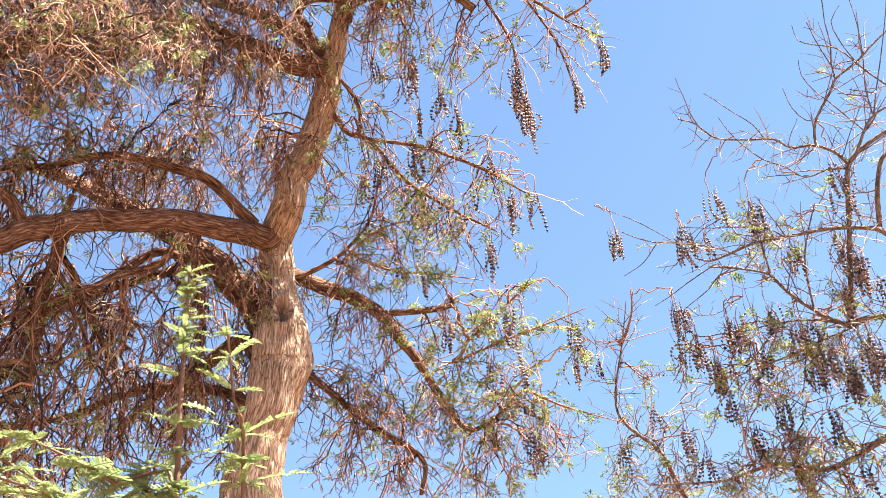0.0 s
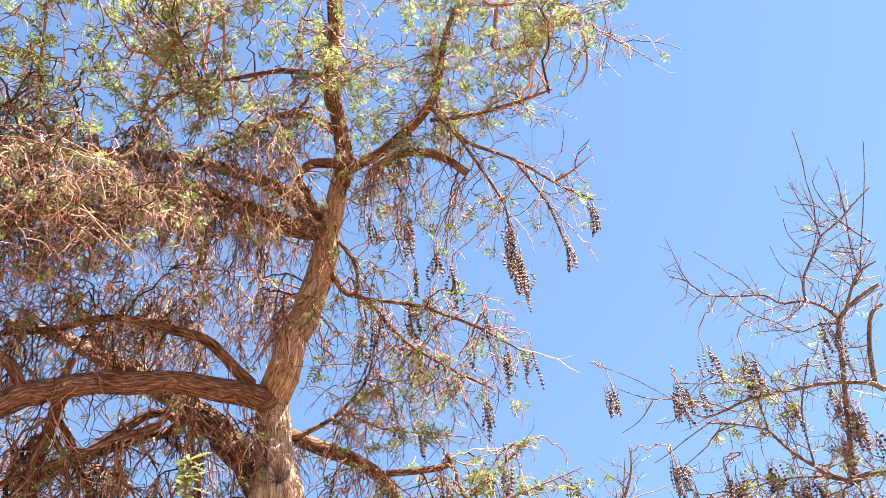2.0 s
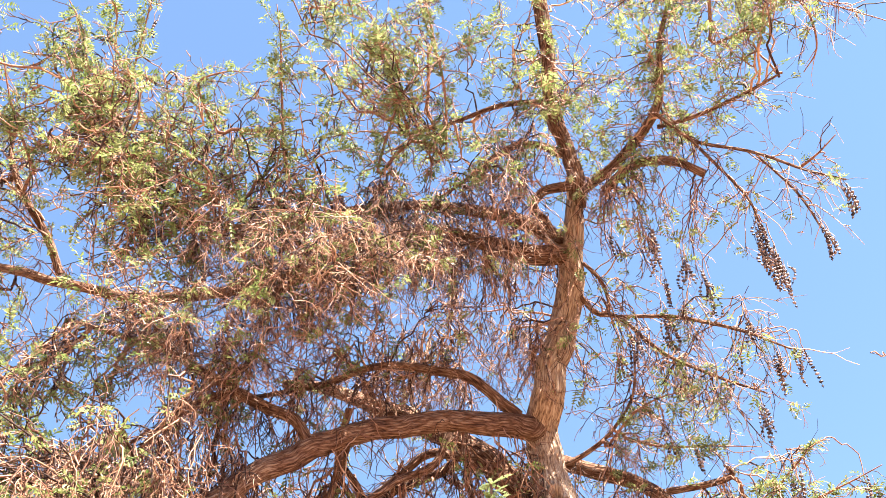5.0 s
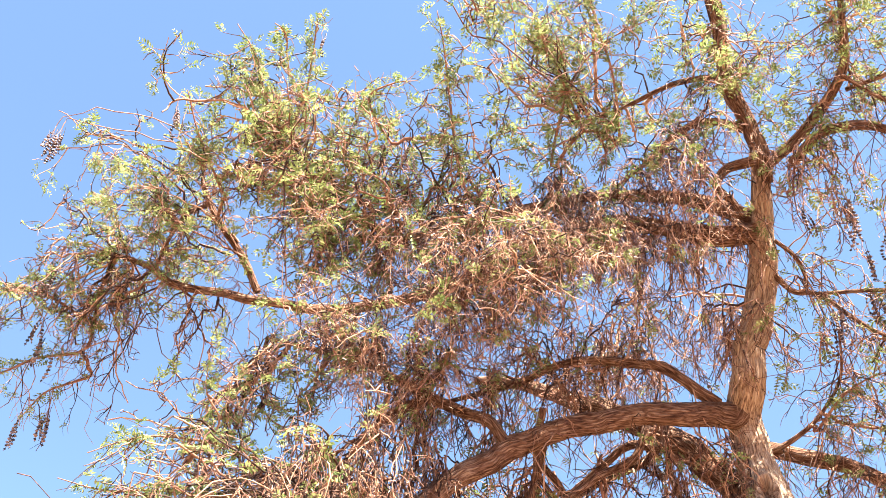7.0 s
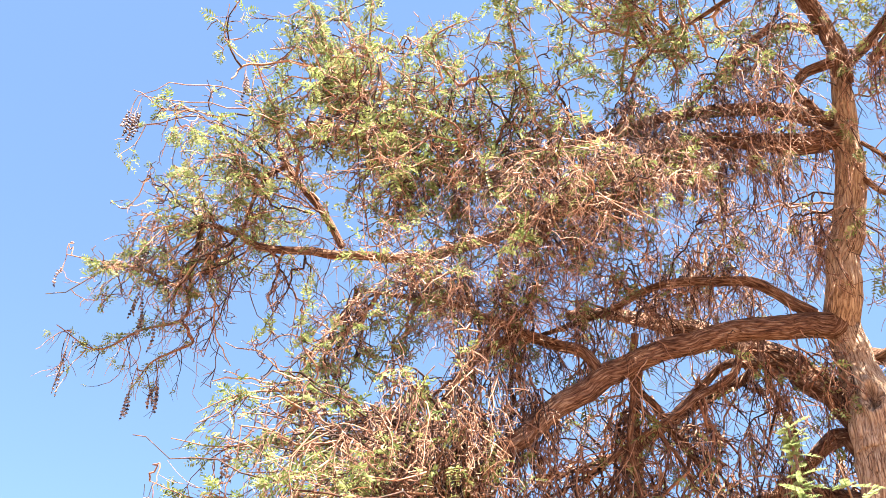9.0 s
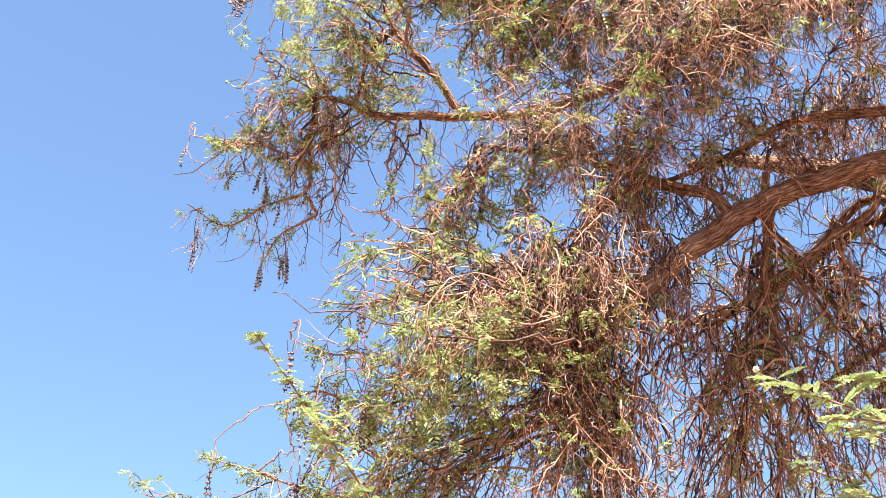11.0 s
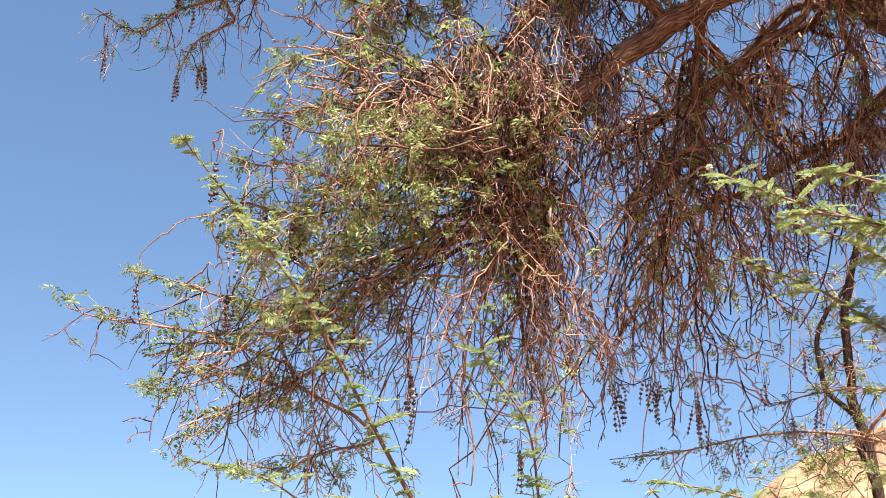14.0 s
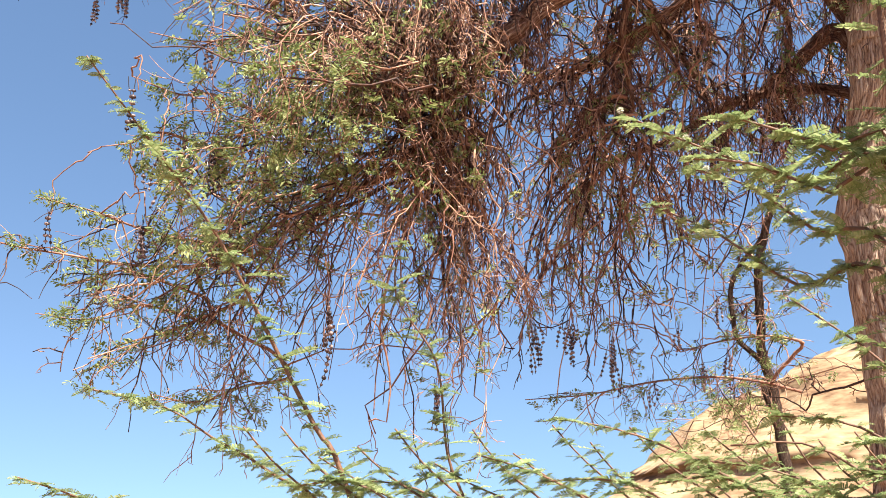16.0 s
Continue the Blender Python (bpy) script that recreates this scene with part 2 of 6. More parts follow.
def leaflets(at, way, rng, length, pairs=6):
    """Twice-feathered leaves: pairs of narrow feathers on both sides of each leaf's rib. at, way: (N, 3)."""
    n = len(at)
    side = unit(np.cross(way, unit(rng.normal(0, 0.5, (n, 3)) + (0, 0, 1.0))))
    up = np.cross(side, way)
    size = length * rng.uniform(0.6, 1.25, (n, 1))
    kites = []
    for j in range(pairs):
        f = (j + 0.7) / pairs
        base = at + way * size * f + up * (-0.28 * size * f * f)
        reach = size * 0.40 * (1.1 - 0.6 * abs(2 * f - 0.9))
        for sgn in (-1, 1):
            d = unit(sgn * side + rng.uniform(0.35, 0.8, (n, 1)) * way + up * rng.normal(0.05, 0.3, (n, 1)))
            across = unit(np.cross(d, up + rng.normal(0, 0.25, (n, 3)))) * reach * 0.19
            belly = base + d * reach * 0.55 + up * reach * 0.06
            kites.append(np.stack((base, belly + across, base + d * reach - up * reach * 0.10, belly - across), 1))
    v = np.stack(kites, 1).reshape(-1, 3)
    return v, np.arange(len(v)).reshape(-1, 4)


CLUMPS = 0


def shoots(rng, parents, count, low, high, steps, shortest, longest, follow, wild, sink, curl):
    """`count` side shoots on each parent line: lines of steps + 1 places, that sink under their weight."""
    n = len(parents) * count
    which = np.repeat(np.arange(len(parents)), count)
    k = parents.shape[1] - 1
    f = rng.uniform(low, high, n) * k
    i = np.minimum(f.astype(int), k - 1)
    w = (f - i)[:, None]
    at = parents[which, i] * (1 - w) + parents[which, i + 1] * w
    way = unit(follow * unit(parents[which, i + 1] - parents[which, i]) + wild * unit(rng.normal(0, 1, (n, 3))) + (0, 0, -sink))
    length = rng.uniform(shortest, longest, (n, 1))
    line = [at]
    for _ in range(steps):
        way = unit(way + rng.normal(0, curl, (n, 3)) + (0, 0, -0.22 * sink))
        line.append(line[-1] + way * length / steps)
    return np.stack(line, 1)


def leaves_on(tree, rng, lines, count, size):
    """Tufts of one to four feathery leaves that spring together from places along the lines."""
    if count < 1:
        return
    k = lines.shape[1] - 1
    pick, node = rng.integers(0, len(lines), count), rng.integers(0, k, count)
    w = rng.uniform(0, 1, (count, 1))
    a, b = lines[pick, node], lines[pick, node + 1]
    spring = np.repeat(a * (1 - w) + b * w, 2, axis=0)
    along = np.repeat(unit(b - a), 2, axis=0)
    keep = rng.uniform(0, 1, len(spring)) < 0.8
    spring, along = spring[keep], along[keep]
    way = unit(unit(rng.normal(0, 1, spring.shape) * (1, 1, 0.55)) + along * 0.6)
    v, f = leaflets(spring, way, rng, size)
    mesh_of("foliage", v, f, LEAF, tree, smooth=False)


def flakes_on(tree, rng, lines, count):
    """Withered leaves and curled scraps of pods caught in the twigs."""
    if count < 1:
        return
    pick = rng.integers(0, len(lines), count)
    at = lines[pick, rng.integers(0, lines.shape[1], count)]
    d, c = unit(rng.normal(0, 1, (count, 3)) + (0, 0, -0.5)), rng.normal(0, 1, (count, 3))
    across = unit(np.cross(d, c)) * rng.uniform(0.0025, 0.0055, (count, 1))
    reach = d * rng.uniform(0.012, 0.030, (count, 1))
    fold = np.cross(d, across) * 0.9
    v = np.stack((at, at + reach * 0.5 + across + fold, at + reach, at + reach * 0.5 - across + fold), 1).reshape(-1, 3)
    tagged(mesh_of("withered_leaves", v, np.arange(len(v)).reshape(-1, 4)[:, (0, 1, 2, 3)], DRY_LEAF, tree, smooth=False), kind="stuff")


def thorns_on(tree, rng, lines, share=0.30):
    """Short pale spines in the twigs' axils."""
    n = int(len(lines) * share)
    if not n:
        return
    pick = rng.integers(0, len(lines), n)
    at = lines[pick, rng.integers(0, lines.shape[1], n)]
    tip = at + unit(rng.normal(0, 1, (n, 3))) * rng.uniform(0.010, 0.030, (n, 1))
    v, f = tubes(np.stack((at, tip), 1), np.tile((0.0021, 0.0008), (n, 1)), 3)
    tagged(mesh_of("thorn", v, f, THORN, tree), kind="stuff")


def crown_mesh(tree, rng, groups, twig):
    """One mesh of all the tubes in groups of (lines, thickest radius at random, sides)."""
    verts, faces, n = [], [], 0
    for lines, low, high, end, sides in groups:
        r = rng.uniform(low, high, (len(lines), 1)) * np.linspace(1, end, lines.shape[1])[None]
        v, f = tubes(lines, r, sides)
        verts.append(v), faces.append(f + n)
        n += len(v)
    mesh_of("crown", np.vstack(verts), np.vstack(faces), twig or TWIG, tree)


def clump(tree, centre, size, boughs, per, droop, leafy, twig=None, reach=1.0, wide=1.2, leaf=0.083, thin=1.0):
    """Part of a crown: boughs that spring from the nearest limbs, with drooping twigs, side twigs and leaves."""
    global CLUMPS
    CLUMPS += 1
    rng = np.random.default_rng(CLUMPS)
    c = np.array(centre)
    a = math.atan2(-c[0], c[1])
    axes = np.array(((math.cos(a), math.sin(a), 0), (-math.sin(a), math.cos(a), 0), (0, 0, 1)))
    ball = unit(rng.normal(0, 1, (boughs, 3))) * rng.uniform(0.05, 1, (boughs, 1)) ** 0.4 * wide
    ends = c + (ball * np.array(size)) @ axes
    stock = np.vstack(LIMB_POINTS[tree.name])
    starts = np.empty((boughs, 3))
    for i, e in enumerate(ends):
        d = np.linalg.norm(stock[:, :3] - (0.8 * e + 0.2 * c), axis=1) + rng.uniform(0, 0.25, len(stock))
        starts[i] = stock[np.argmin(d), :3]
    t = np.linspace(0, 1, 12)[None, :, None]
    span = np.linalg.norm(ends - starts, axis=1)[:, None]
    middle = (starts + ends) / 2 + rng.normal(0, 0.14, (boughs, 3)) * span + np.array((0, 0, 1)) * span * (0.10 + 0.14 * max(droop, 0))
    curve = (1 - t) ** 2 * starts[:, None] + 2 * t * (1 - t) * middle[:, None] + t ** 2 * ends[:, None]
    shake = np.cumsum(rng.normal(0, 1, curve.shape), axis=1)
    curve = curve + (shake - t * shake[:, -1:]) * 0.03 * np.minimum(span, 1)[:, None]
    first = shoots(rng, curve, max(2, round(per * 0.50)), 0.25, 1, 7, 0.12 * reach, 0.50 * reach, 0.45, 0.85, droop * 1.1, 0.27)
    second = shoots(rng, first, 4, 0.08, 0.97, 4, 0.04 * reach, 0.20 * reach, 0.55, 0.85, droop * 0.7, 0.38)
    third = shoots(rng, second, 2, 0.1, 0.98, 2, 0.02 * reach, 0.09 * reach, 0.45, 0.9, droop * 0.4, 0.45)
    crown_mesh(tree, rng, ((curve, 0.005 * thin, 0.012 * thin, 0.45, 5), (first, 0.0034 * thin, 0.0074 * thin, 0.5, 3), (second, 0.0025 * thin, 0.0050 * thin, 0.55, 3), (third, 0.0021 * thin, 0.0037 * thin, 0.7, 3)), twig)
    thorns_on(tree, rng, second)
    flakes_on(tree, rng, third, int(len(third) * (0.50 if leafy < 0.2 else 0.2)))
    leaves_on(tree, rng, np.concatenate((second[:, 2:], third)), int(leafy * len(second) * 1.35), leaf)


def fan(tree, source, ends, count, loose=0.10, bulge=0.25, forks=6, leafy=0.1, stout=1.0):
    """Long forked twigs that spring together from one knot of a limb, arch out and droop to a row of ends."""
    rng = np.random.default_rng(len(bpy.data.objects) + 5)
    s, e = np.array(source), np.array(ends)
    k = rng.uniform(0, len(e) - 1, count)
    i = np.minimum(k.astype(int), len(e) - 2)
    w = (k - i)[:, None]
    tip = e[i] * (1 - w) + e[i + 1] * w
    tip = s + (tip - s) * rng.uniform(0.55, 1.0, (count, 1)) + rng.normal(0, loose, (count, 3))
    stock = np.vstack(LIMB_POINTS[tree.name])[:, :3]
    near = stock[np.linalg.norm(stock - s, axis=1) < 0.42]
    start = near[rng.integers(0, len(near), count)] if len(near) else s + rng.normal(0, 0.08, (count, 3))
    span = np.linalg.norm(tip - start, axis=1)[:, None]
    middle = start * 0.5 + tip * 0.5 + np.array((0, 0, 1)) * span * bulge * rng.uniform(0.3, 1.2, (count, 1)) + rng.normal(0, 0.12, (count, 3)) * span
    t = np.linspace(0, 1, 16)[None, :, None]
    curve = (1 - t) ** 2 * start[:, None] + 2 * t * (1 - t) * middle[:, None] + t ** 2 * tip[:, None]
    shake = np.cumsum(rng.normal(0, 1, curve.shape), axis=1)
    curve = curve + (shake - t * shake[:, -1:]) * 0.026 * span[:, None]
    first = shoots(rng, curve, forks, 0.18, 0.98, 6, 0.10, 0.40, 0.75, 0.80, 0.45, 0.27)
    second = shoots(rng, first, 3, 0.15, 1, 4, 0.05, 0.20, 0.8, 0.75, 0.25, 0.34)
    third = shoots(rng, second, 1, 0.2, 1, 2, 0.02, 0.09, 0.6, 0.8, 0.2, 0.4)
    crown_mesh(tree, rng, ((curve, 0.0090 * stout, 0.0155 * stout, 0.35, 4), (first, 0.0045 * stout, 0.0078 * stout, 0.5, 3), (second, 0.0030 * stout, 0.0050 * stout, 0.55, 3), (third, 0.0023 * stout, 0.0038 * stout, 0.7, 3)), TWIG)
    thorns_on(tree, rng, second)
    flakes_on(tree, rng, third, int(len(third) * 0.12))
    leaves_on(tree, rng, np.concatenate((second[:, 2:], third)), int(leafy * len(second)), 0.08)


def dress(tree, low, high, density, droop, leafy, twig=None, reach=0.8, curl=0.26):
    """Side twigs straight from all limbs of a tree with radii from low to high; density: twigs to the metre, about."""
    rng = np.random.default_rng(len(bpy.data.objects))
    stems = []
    for line in LIMB_POINTS[tree.name]:
        part = line[(line[:, 3] > low) & (line[:, 3] < high)][:, :3]
        for i in range(0, len(part) - 6, 5):
            stems.append(part[i:i + 6])
    if not stems:
        return
    stems = np.array(stems)
    first = shoots(rng, stems, max(1, int(density * 0.18)), 0, 1, 6, 0.12 * reach, 0.6 * reach, 0.4, 0.9, droop, curl)
    second = shoots(rng, first, 3, 0.1, 0.95, 3, 0.06 * reach, 0.25 * reach, 0.6, 0.8, droop * 0.6, curl * 1.1)
    crown_mesh(tree, rng, ((first, 0.0026, 0.005, 0.45, 3), (second, 0.0017, 0.0028, 0.5, 3)), twig)
    leaves_on(tree, rng, second, int(leafy * len(second)), 0.07)


def arm_to(tree, end, rng, most=1.3):
    """A thin crooked arm from the nearest limb, rather above than below, to just before the end."""
    stock = np.vstack(LIMB_POINTS[tree.name])[:, :3]
    far = np.linalg.norm(stock - end, axis=1)
    j = int(np.argmin(far + 0.8 * np.maximum(0, end[2] - stock[:, 2])))
    if far[j] > most or far[j] < 0.03:
        return np.empty((0, 3))
    t = np.linspace(0, 1, 9)[:-1, None]
    middle = (stock[j] + end) / 2 + rng.normal(0, 0.06, 3) * far[j] + (0, 0, 0.14 * far[j])
    line = (1 - t) ** 2 * stock[j] + 2 * t * (1 - t) * middle + t ** 2 * np.array(end)
    return line + rng.normal(0, 0.012, line.shape) * t * (1 - t) * 4


def shoot(tree, *points, leaf=1.0, size=0.07):
    """A long outer shoot with small leaves along it, and a few side twigs."""
    rng = np.random.default_rng(len(bpy.data.objects))
    arm = arm_to(tree, np.array(points[0][:3]), rng)[::2]
    limb(tree, *((*p, points[0][3] * 1.15) for p in arm), *points, name="shoot", material=TWIG, sides=5, rough=0.06, step=0.03)
    line = spline(points, 0.03)[:, :3]
    stems = np.array([line[i:i + 4] for i in range(0, len(line) - 4, 3)])
    side = shoots(rng, stems, 1, 0, 1, 4, 0.04, 0.22, 0.9, 0.6, 0.1, 0.2)
    crown_mesh(tree, rng, ((side, 0.0016, 0.003, 0.5, 3),), None)
    leaves_on(tree, rng, np.concatenate((stems, side[:, 1:])), int(leaf * 52 * 0.03 * len(line)), size)


def bead_shape():
    bm = bmesh.new()
    bmesh.ops.create_icosphere(bm, subdivisions=1, radius=1.0)
    v = np.array([x.co[:] for x in bm.verts])
    f = np.array([[x.index for x in face.verts] for face in bm.faces])
    bm.free()
    return v, f


BEAD_VERTS, BEAD_FACES = bead_shape()


def pod_shape(seed):
    """A ripe pod like a string of flat beads, hanging down from its base."""
    rng = np.random.default_rng(seed)
    verts, faces, n = [], [], 0
    reach = rng.uniform(0.13, 0.21)
    beads, bend = int(reach / 0.0245), rng.normal(0, 0.014, 3) * (1, 1, 0)
    for j in range(beads):
        f = (j + 0.5) / beads
        size = 0.0140 * rng.uniform(0.78, 1.12) * (0.72 if j in (0, beads - 1) else 1)
        b = BEAD_VERTS * size * (1, 0.55, 0.66)
        verts.append(b + np.array((0, 0, -reach * f)) + bend * 4 * f * (1 - f))
        faces.append(BEAD_FACES + n)
        n += len(b)
    cord = np.stack([(0, 0, 0.05)] + [np.array((0, 0, -reach * f)) + bend * 4 * f * (1 - f) for f in np.linspace(0, 1, 5)])
    v, f = tubes(cord[None], np.full((1, 6), 0.0019), 3)
    verts.append(v), faces.append(np.vstack((f[:, (0, 1, 2)], f[:, (0, 2, 3)])) + n)
    ob = mesh_of("pod", np.vstack(verts), np.vstack(faces), POD)
    me = ob.data
    bpy.data.objects.remove(ob)
    return me


POD_SHAPES = [pod_shape(s) for s in range(8)]


COUNTS, REST = {}, {}   # per thing: pieces made so far; the pieces past 300, to be joined


def piece(name, me, thing_of, m, holder):
    """One pod or leaf, at the pose m in its thing, on its holder: an object of its own up to 300 of them, then one of the joined rest."""
    COUNTS[thing_of.name] = COUNTS.get(thing_of.name, 0) + 1
    if COUNTS[thing_of.name] > 300:
        REST.setdefault(thing_of.name, []).append((me, m))
        return
    ob = new(name, me)
    ob.parent = holder
    ob.matrix_local = m


def join_rest(name, thing_of, material):
    """Joins the pieces past 300 of a thing into one part."""
    verts, faces, n = [], {3: [], 4: []}, 0
    for me, m in REST.get(thing_of.name, ()):
        v = np.empty(len(me.vertices) * 3, np.float32)
        me.vertices.foreach_get("co", v)
        v, m = v.reshape(-1, 3), np.array(m)
        corners = len(me.polygons[0].vertices)
        f = np.empty(len(me.loops), np.int32)
        me.loops.foreach_get("vertex_index", f)
        verts.append(v @ m[:3, :3].T + m[:3, 3] + np.array(thing_of.location))
        faces[corners].append(f.reshape(-1, corners) + n)
        n += len(v)
    for k in (3, 4):
        if faces[k]:
            tagged(mesh_of(name, np.vstack(verts), np.vstack(faces[k]), material, thing_of, smooth=k == 3), kind="stuff")


def pod_bunch(tree, top, pods, length, spread):
    """Pods hanging along one thin stalk."""
    rng = np.random.default_rng(len(bpy.data.objects) * 7 + 3)
    top = np.array(top)
    line = top + np.linspace(0.14, -max(0.02, length - 0.10), 8)[:, None] * (0, 0, 1) + np.cumsum(rng.normal(0, 0.005, (8, 3)), axis=0)
    line = np.vstack((arm_to(tree, line[0], rng), line))
    v, f = tubes(line[None], np.linspace(0.0042, 0.002, len(line))[None], 4)
    stalk = mesh_of("pod_stalk", v, f, TWIG, tree)
    for _ in range(max(1, int(pods * 2.2))):
        shape = POD_SHAPES[int(rng.integers(0, 8))]
        k = min(1.0, max(0.55, length / 0.11)) * rng.uniform(0.8, 1.05)
        at = top + (*rng.normal(0, spread * 0.42, 2), -rng.uniform(0, max(0.0, length - 0.12 * k)))
        piece("pod", shape, tree, Matrix.Translation(Vector(at) - tree.location) @ pose(0, 0, 0, rng.normal(0, 7), rng.normal(0, 7), rng.uniform(0, 360)) @ Matrix.Diagonal((k, k, k, 1)), stalk)


def thing(name, at, label, category, group=""):
    ob = new(name)
    ob.empty_display_size = 0.2
    ob.location = at
    bpy.context.view_layer.update()
    return tagged(ob, label, category, group)


# ---- ground and hill ----
def ground():
    rings = np.concatenate((np.linspace(0.5, 30, 40), np.geomspace(32, 4500, 40)))
    a = np.arange(96) * 2 * np.pi / 96
    verts = [(0, 0, 0)]
    for r in rings:
        for b in a:
            x, y = r * math.cos(b), r * math.sin(b)
            rise = 0.05 * noise.noise(Vector((x * 0.5, y * 0.5, 0))) * min(1, 20 / r) + min(r, 60) / 60 * 0.25 * noise.noise(Vector((x * 0.06, y * 0.06, 3)))
            verts.append((x, y, rise))
    n, m = len(rings), len(a)
    i = np.arange(n * m).reshape(n, m) + 1
    j = np.roll(i, -1, axis=1)
    quads = np.stack((i[:-1], i[1:], j[1:], j[:-1]), -1).reshape(-1, 4)
    hub = np.stack((np.zeros(m, int), i[0], j[0], j[0]), -1)[:, :3]
    tris = np.vstack((hub, quads[:, (0, 1, 2)], quads[:, (0, 2, 3)]))
    tagged(mesh_of("ground", verts, tris, SAND), "reddish sand and dry gravel of a desert valley", "ground", kind="structure")


def hill():
    """A bare sandstone hill with ledges and rounded blocks."""
    xs, ys = np.linspace(-24, 40, 260), np.linspace(33, 75, 130)
    crest_x = (-24, -21, -19.6, -18.4, -17.1, -16.0, -15.1, -13.7, -12.6, -11.3, -9.9, -8.6, -2, 10, 25, 40)
    crest_z = (-1, 0.3, 2.4, 4.4, 5.9, 6.6, 7.2, 7.45, 7.75, 8.3, 8.9, 9.2, 10.0, 13, 11, 6)
    verts = []
    for y in ys:
        for x in xs:
            reach = min(1.0, max(0.0, (y - 33) / 7.0))
            top = np.interp(x * 40.0 / max(y, 40.0), crest_x, crest_z)
            h = top * (reach ** 0.55) * (1 + 0.01 * max(0, y - 40)) if y > 33 else -0.5
            big = noise.fractal(Vector((x * 0.16, y * 0.16, 2)), 1.0, 2.0, 5)
            ledge = noise.noise(Vector((x * 0.12, y * 0.12, h * 1.9)))
            h += (0.45 * big + 0.42 * ledge + 0.22 * noise.noise(Vector((x * 1.3, y * 1.3, 7)))) * min(1, max(0, h) / 2)
            verts.append((x + 0.5 * ledge, y + 0.9 * ledge, max(h, -0.6)))
    i = np.arange(len(verts)).reshape(len(ys), len(xs))
    quads = np.stack((i[:-1, :-1], i[:-1, 1:], i[1:, 1:], i[1:, :-1]), -1).reshape(-1, 4)
    tagged(mesh_of("rocky_hill", verts, quads, ROCK), "pale ochre sandstone hill with weathered ledges", "hill", kind="structure")


ground()
hill()

# ---- the great thorn tree ----
main_tree = thing("thorn_tree", (-1.14, 4.55, 0), "old thorn tree with furrowed trunk, drooping dry twigs and ripe pods", "tree")
limb(main_tree, (-1.14, 4.55, -0.15, 0.27), (-1.10, 4.56, 0.3, 0.20), (-1.03, 4.58, 1.2, 0.17), (-0.99, 4.61, 2.2, 0.16), (-1.02, 4.64, 2.8, 0.165), (-1.01, 4.66, 3.18, 0.16),
     (-0.97, 4.64, 3.42, 0.132), (-0.91, 4.62, 3.64, 0.143), (-0.88, 4.62, 3.84, 0.158), (-0.87, 4.61, 4.00, 0.148), (-0.88, 4.62, 4.16, 0.121), (-0.91, 4.64, 4.36, 0.102), (-0.92, 4.60, 4.52, 0.097), (-0.90, 4.54, 4.62, 0.097),
     (-0.86, 4.46, 4.68, 0.098), (-0.82, 4.41, 4.73, 0.091), (-0.79, 4.40, 4.82, 0.089), (-0.74, 4.37, 4.94, 0.087), (-0.67, 4.34, 5.11, 0.088), (-0.61, 4.25, 5.24, 0.082), (-0.56, 4.17, 5.38, 0.072), (-0.52, 4.07, 5.50, 0.062), (-0.48, 3.95, 5.61, 0.056), (-0.44, 3.84, 5.73, 0.049),
     name="trunk", material=BARK, sides=96, rough=0.16, step=0.016, slim=0.93, dents=((-0.860, 4.49, 4.10, 0.036, 0.075, 0.075), (-0.73, 4.54, 3.84, 0.085, 0.15, -0.03)))
limb(main_tree, (-0.48, 3.95, 5.61, 0.056), (-0.44, 3.84, 5.73, 0.049), (-0.43, 3.79, 5.86, 0.046), (-0.46, 3.73, 5.96, 0.046), (-0.49, 3.67, 6.06, 0.050), (-0.49, 3.58, 6.19, 0.047), (-0.46, 3.49, 6.34, 0.044), (-0.44, 3.40, 6.49, 0.044), (-0.43, 3.30, 6.63, 0.044), (-0.40, 2.95, 7.11, 0.036), (-0.47, 2.60, 7.51, 0.022), sides=64, slim=0.98)
limb(main_tree, (-0.88, 4.59, 4.61, 0.071), (-0.96, 4.50, 4.57, 0.083), (-1.08, 4.36, 4.52, 0.081), (-1.27, 4.19, 4.47, 0.073), (-1.55, 4.02, 4.41, 0.070), (-1.79, 3.84, 4.28, 0.068), (-1.95, 3.72, 4.16, 0.070), (-2.20, 3.49, 3.88, 0.063), (-2.33, 3.39, 3.71, 0.056), (-2.41, 3.33, 3.57, 0.045), (-2.47, 3.27, 3.41, 0.026), (-2.55, 3.26, 3.20, 0.011))
limb(main_tree, (-1.00, 4.42, 4.61, 0.041), (-1.06, 4.35, 4.65, 0.041), (-1.21, 4.20, 4.75, 0.036), (-1.47, 4.06, 4.79, 0.029), (-1.69, 3.95, 4.77, 0.025), (-1.98, 3.86, 4.66, 0.022), (-2.23, 3.75, 4.58, 0.015), (-2.52, 3.60, 4.49, 0.009))
limb(main_tree, (-1.91, 3.71, 4.21, 0.037), (-2.00, 3.65, 4.33, 0.037), (-2.24, 3.48, 4.44, 0.035), (-2.49, 3.26, 4.58, 0.026), (-2.71, 3.11, 4.64, 0.018), (-2.91, 2.97, 4.69, 0.010))
limb(main_tree, (-2.24, 3.47, 4.43, 0.032), (-2.36, 3.38, 4.33, 0.029), (-2.48, 3.31, 4.19, 0.025), (-2.58, 3.28, 4.01, 0.020), (-2.66, 3.25, 3.81, 0.014))
limb(main_tree, (-0.59, 4.11, 5.41, 0.075), (-0.81, 4.00, 5.39, 0.071), (-1.03, 3.84, 5.41, 0.057), (-1.25, 3.69, 5.41, 0.044), (-1.54, 3.57, 5.31, 0.031), (-1.84, 3.50, 5.16, 0.022), (-2.12, 3.44, 4.95, 0.014))
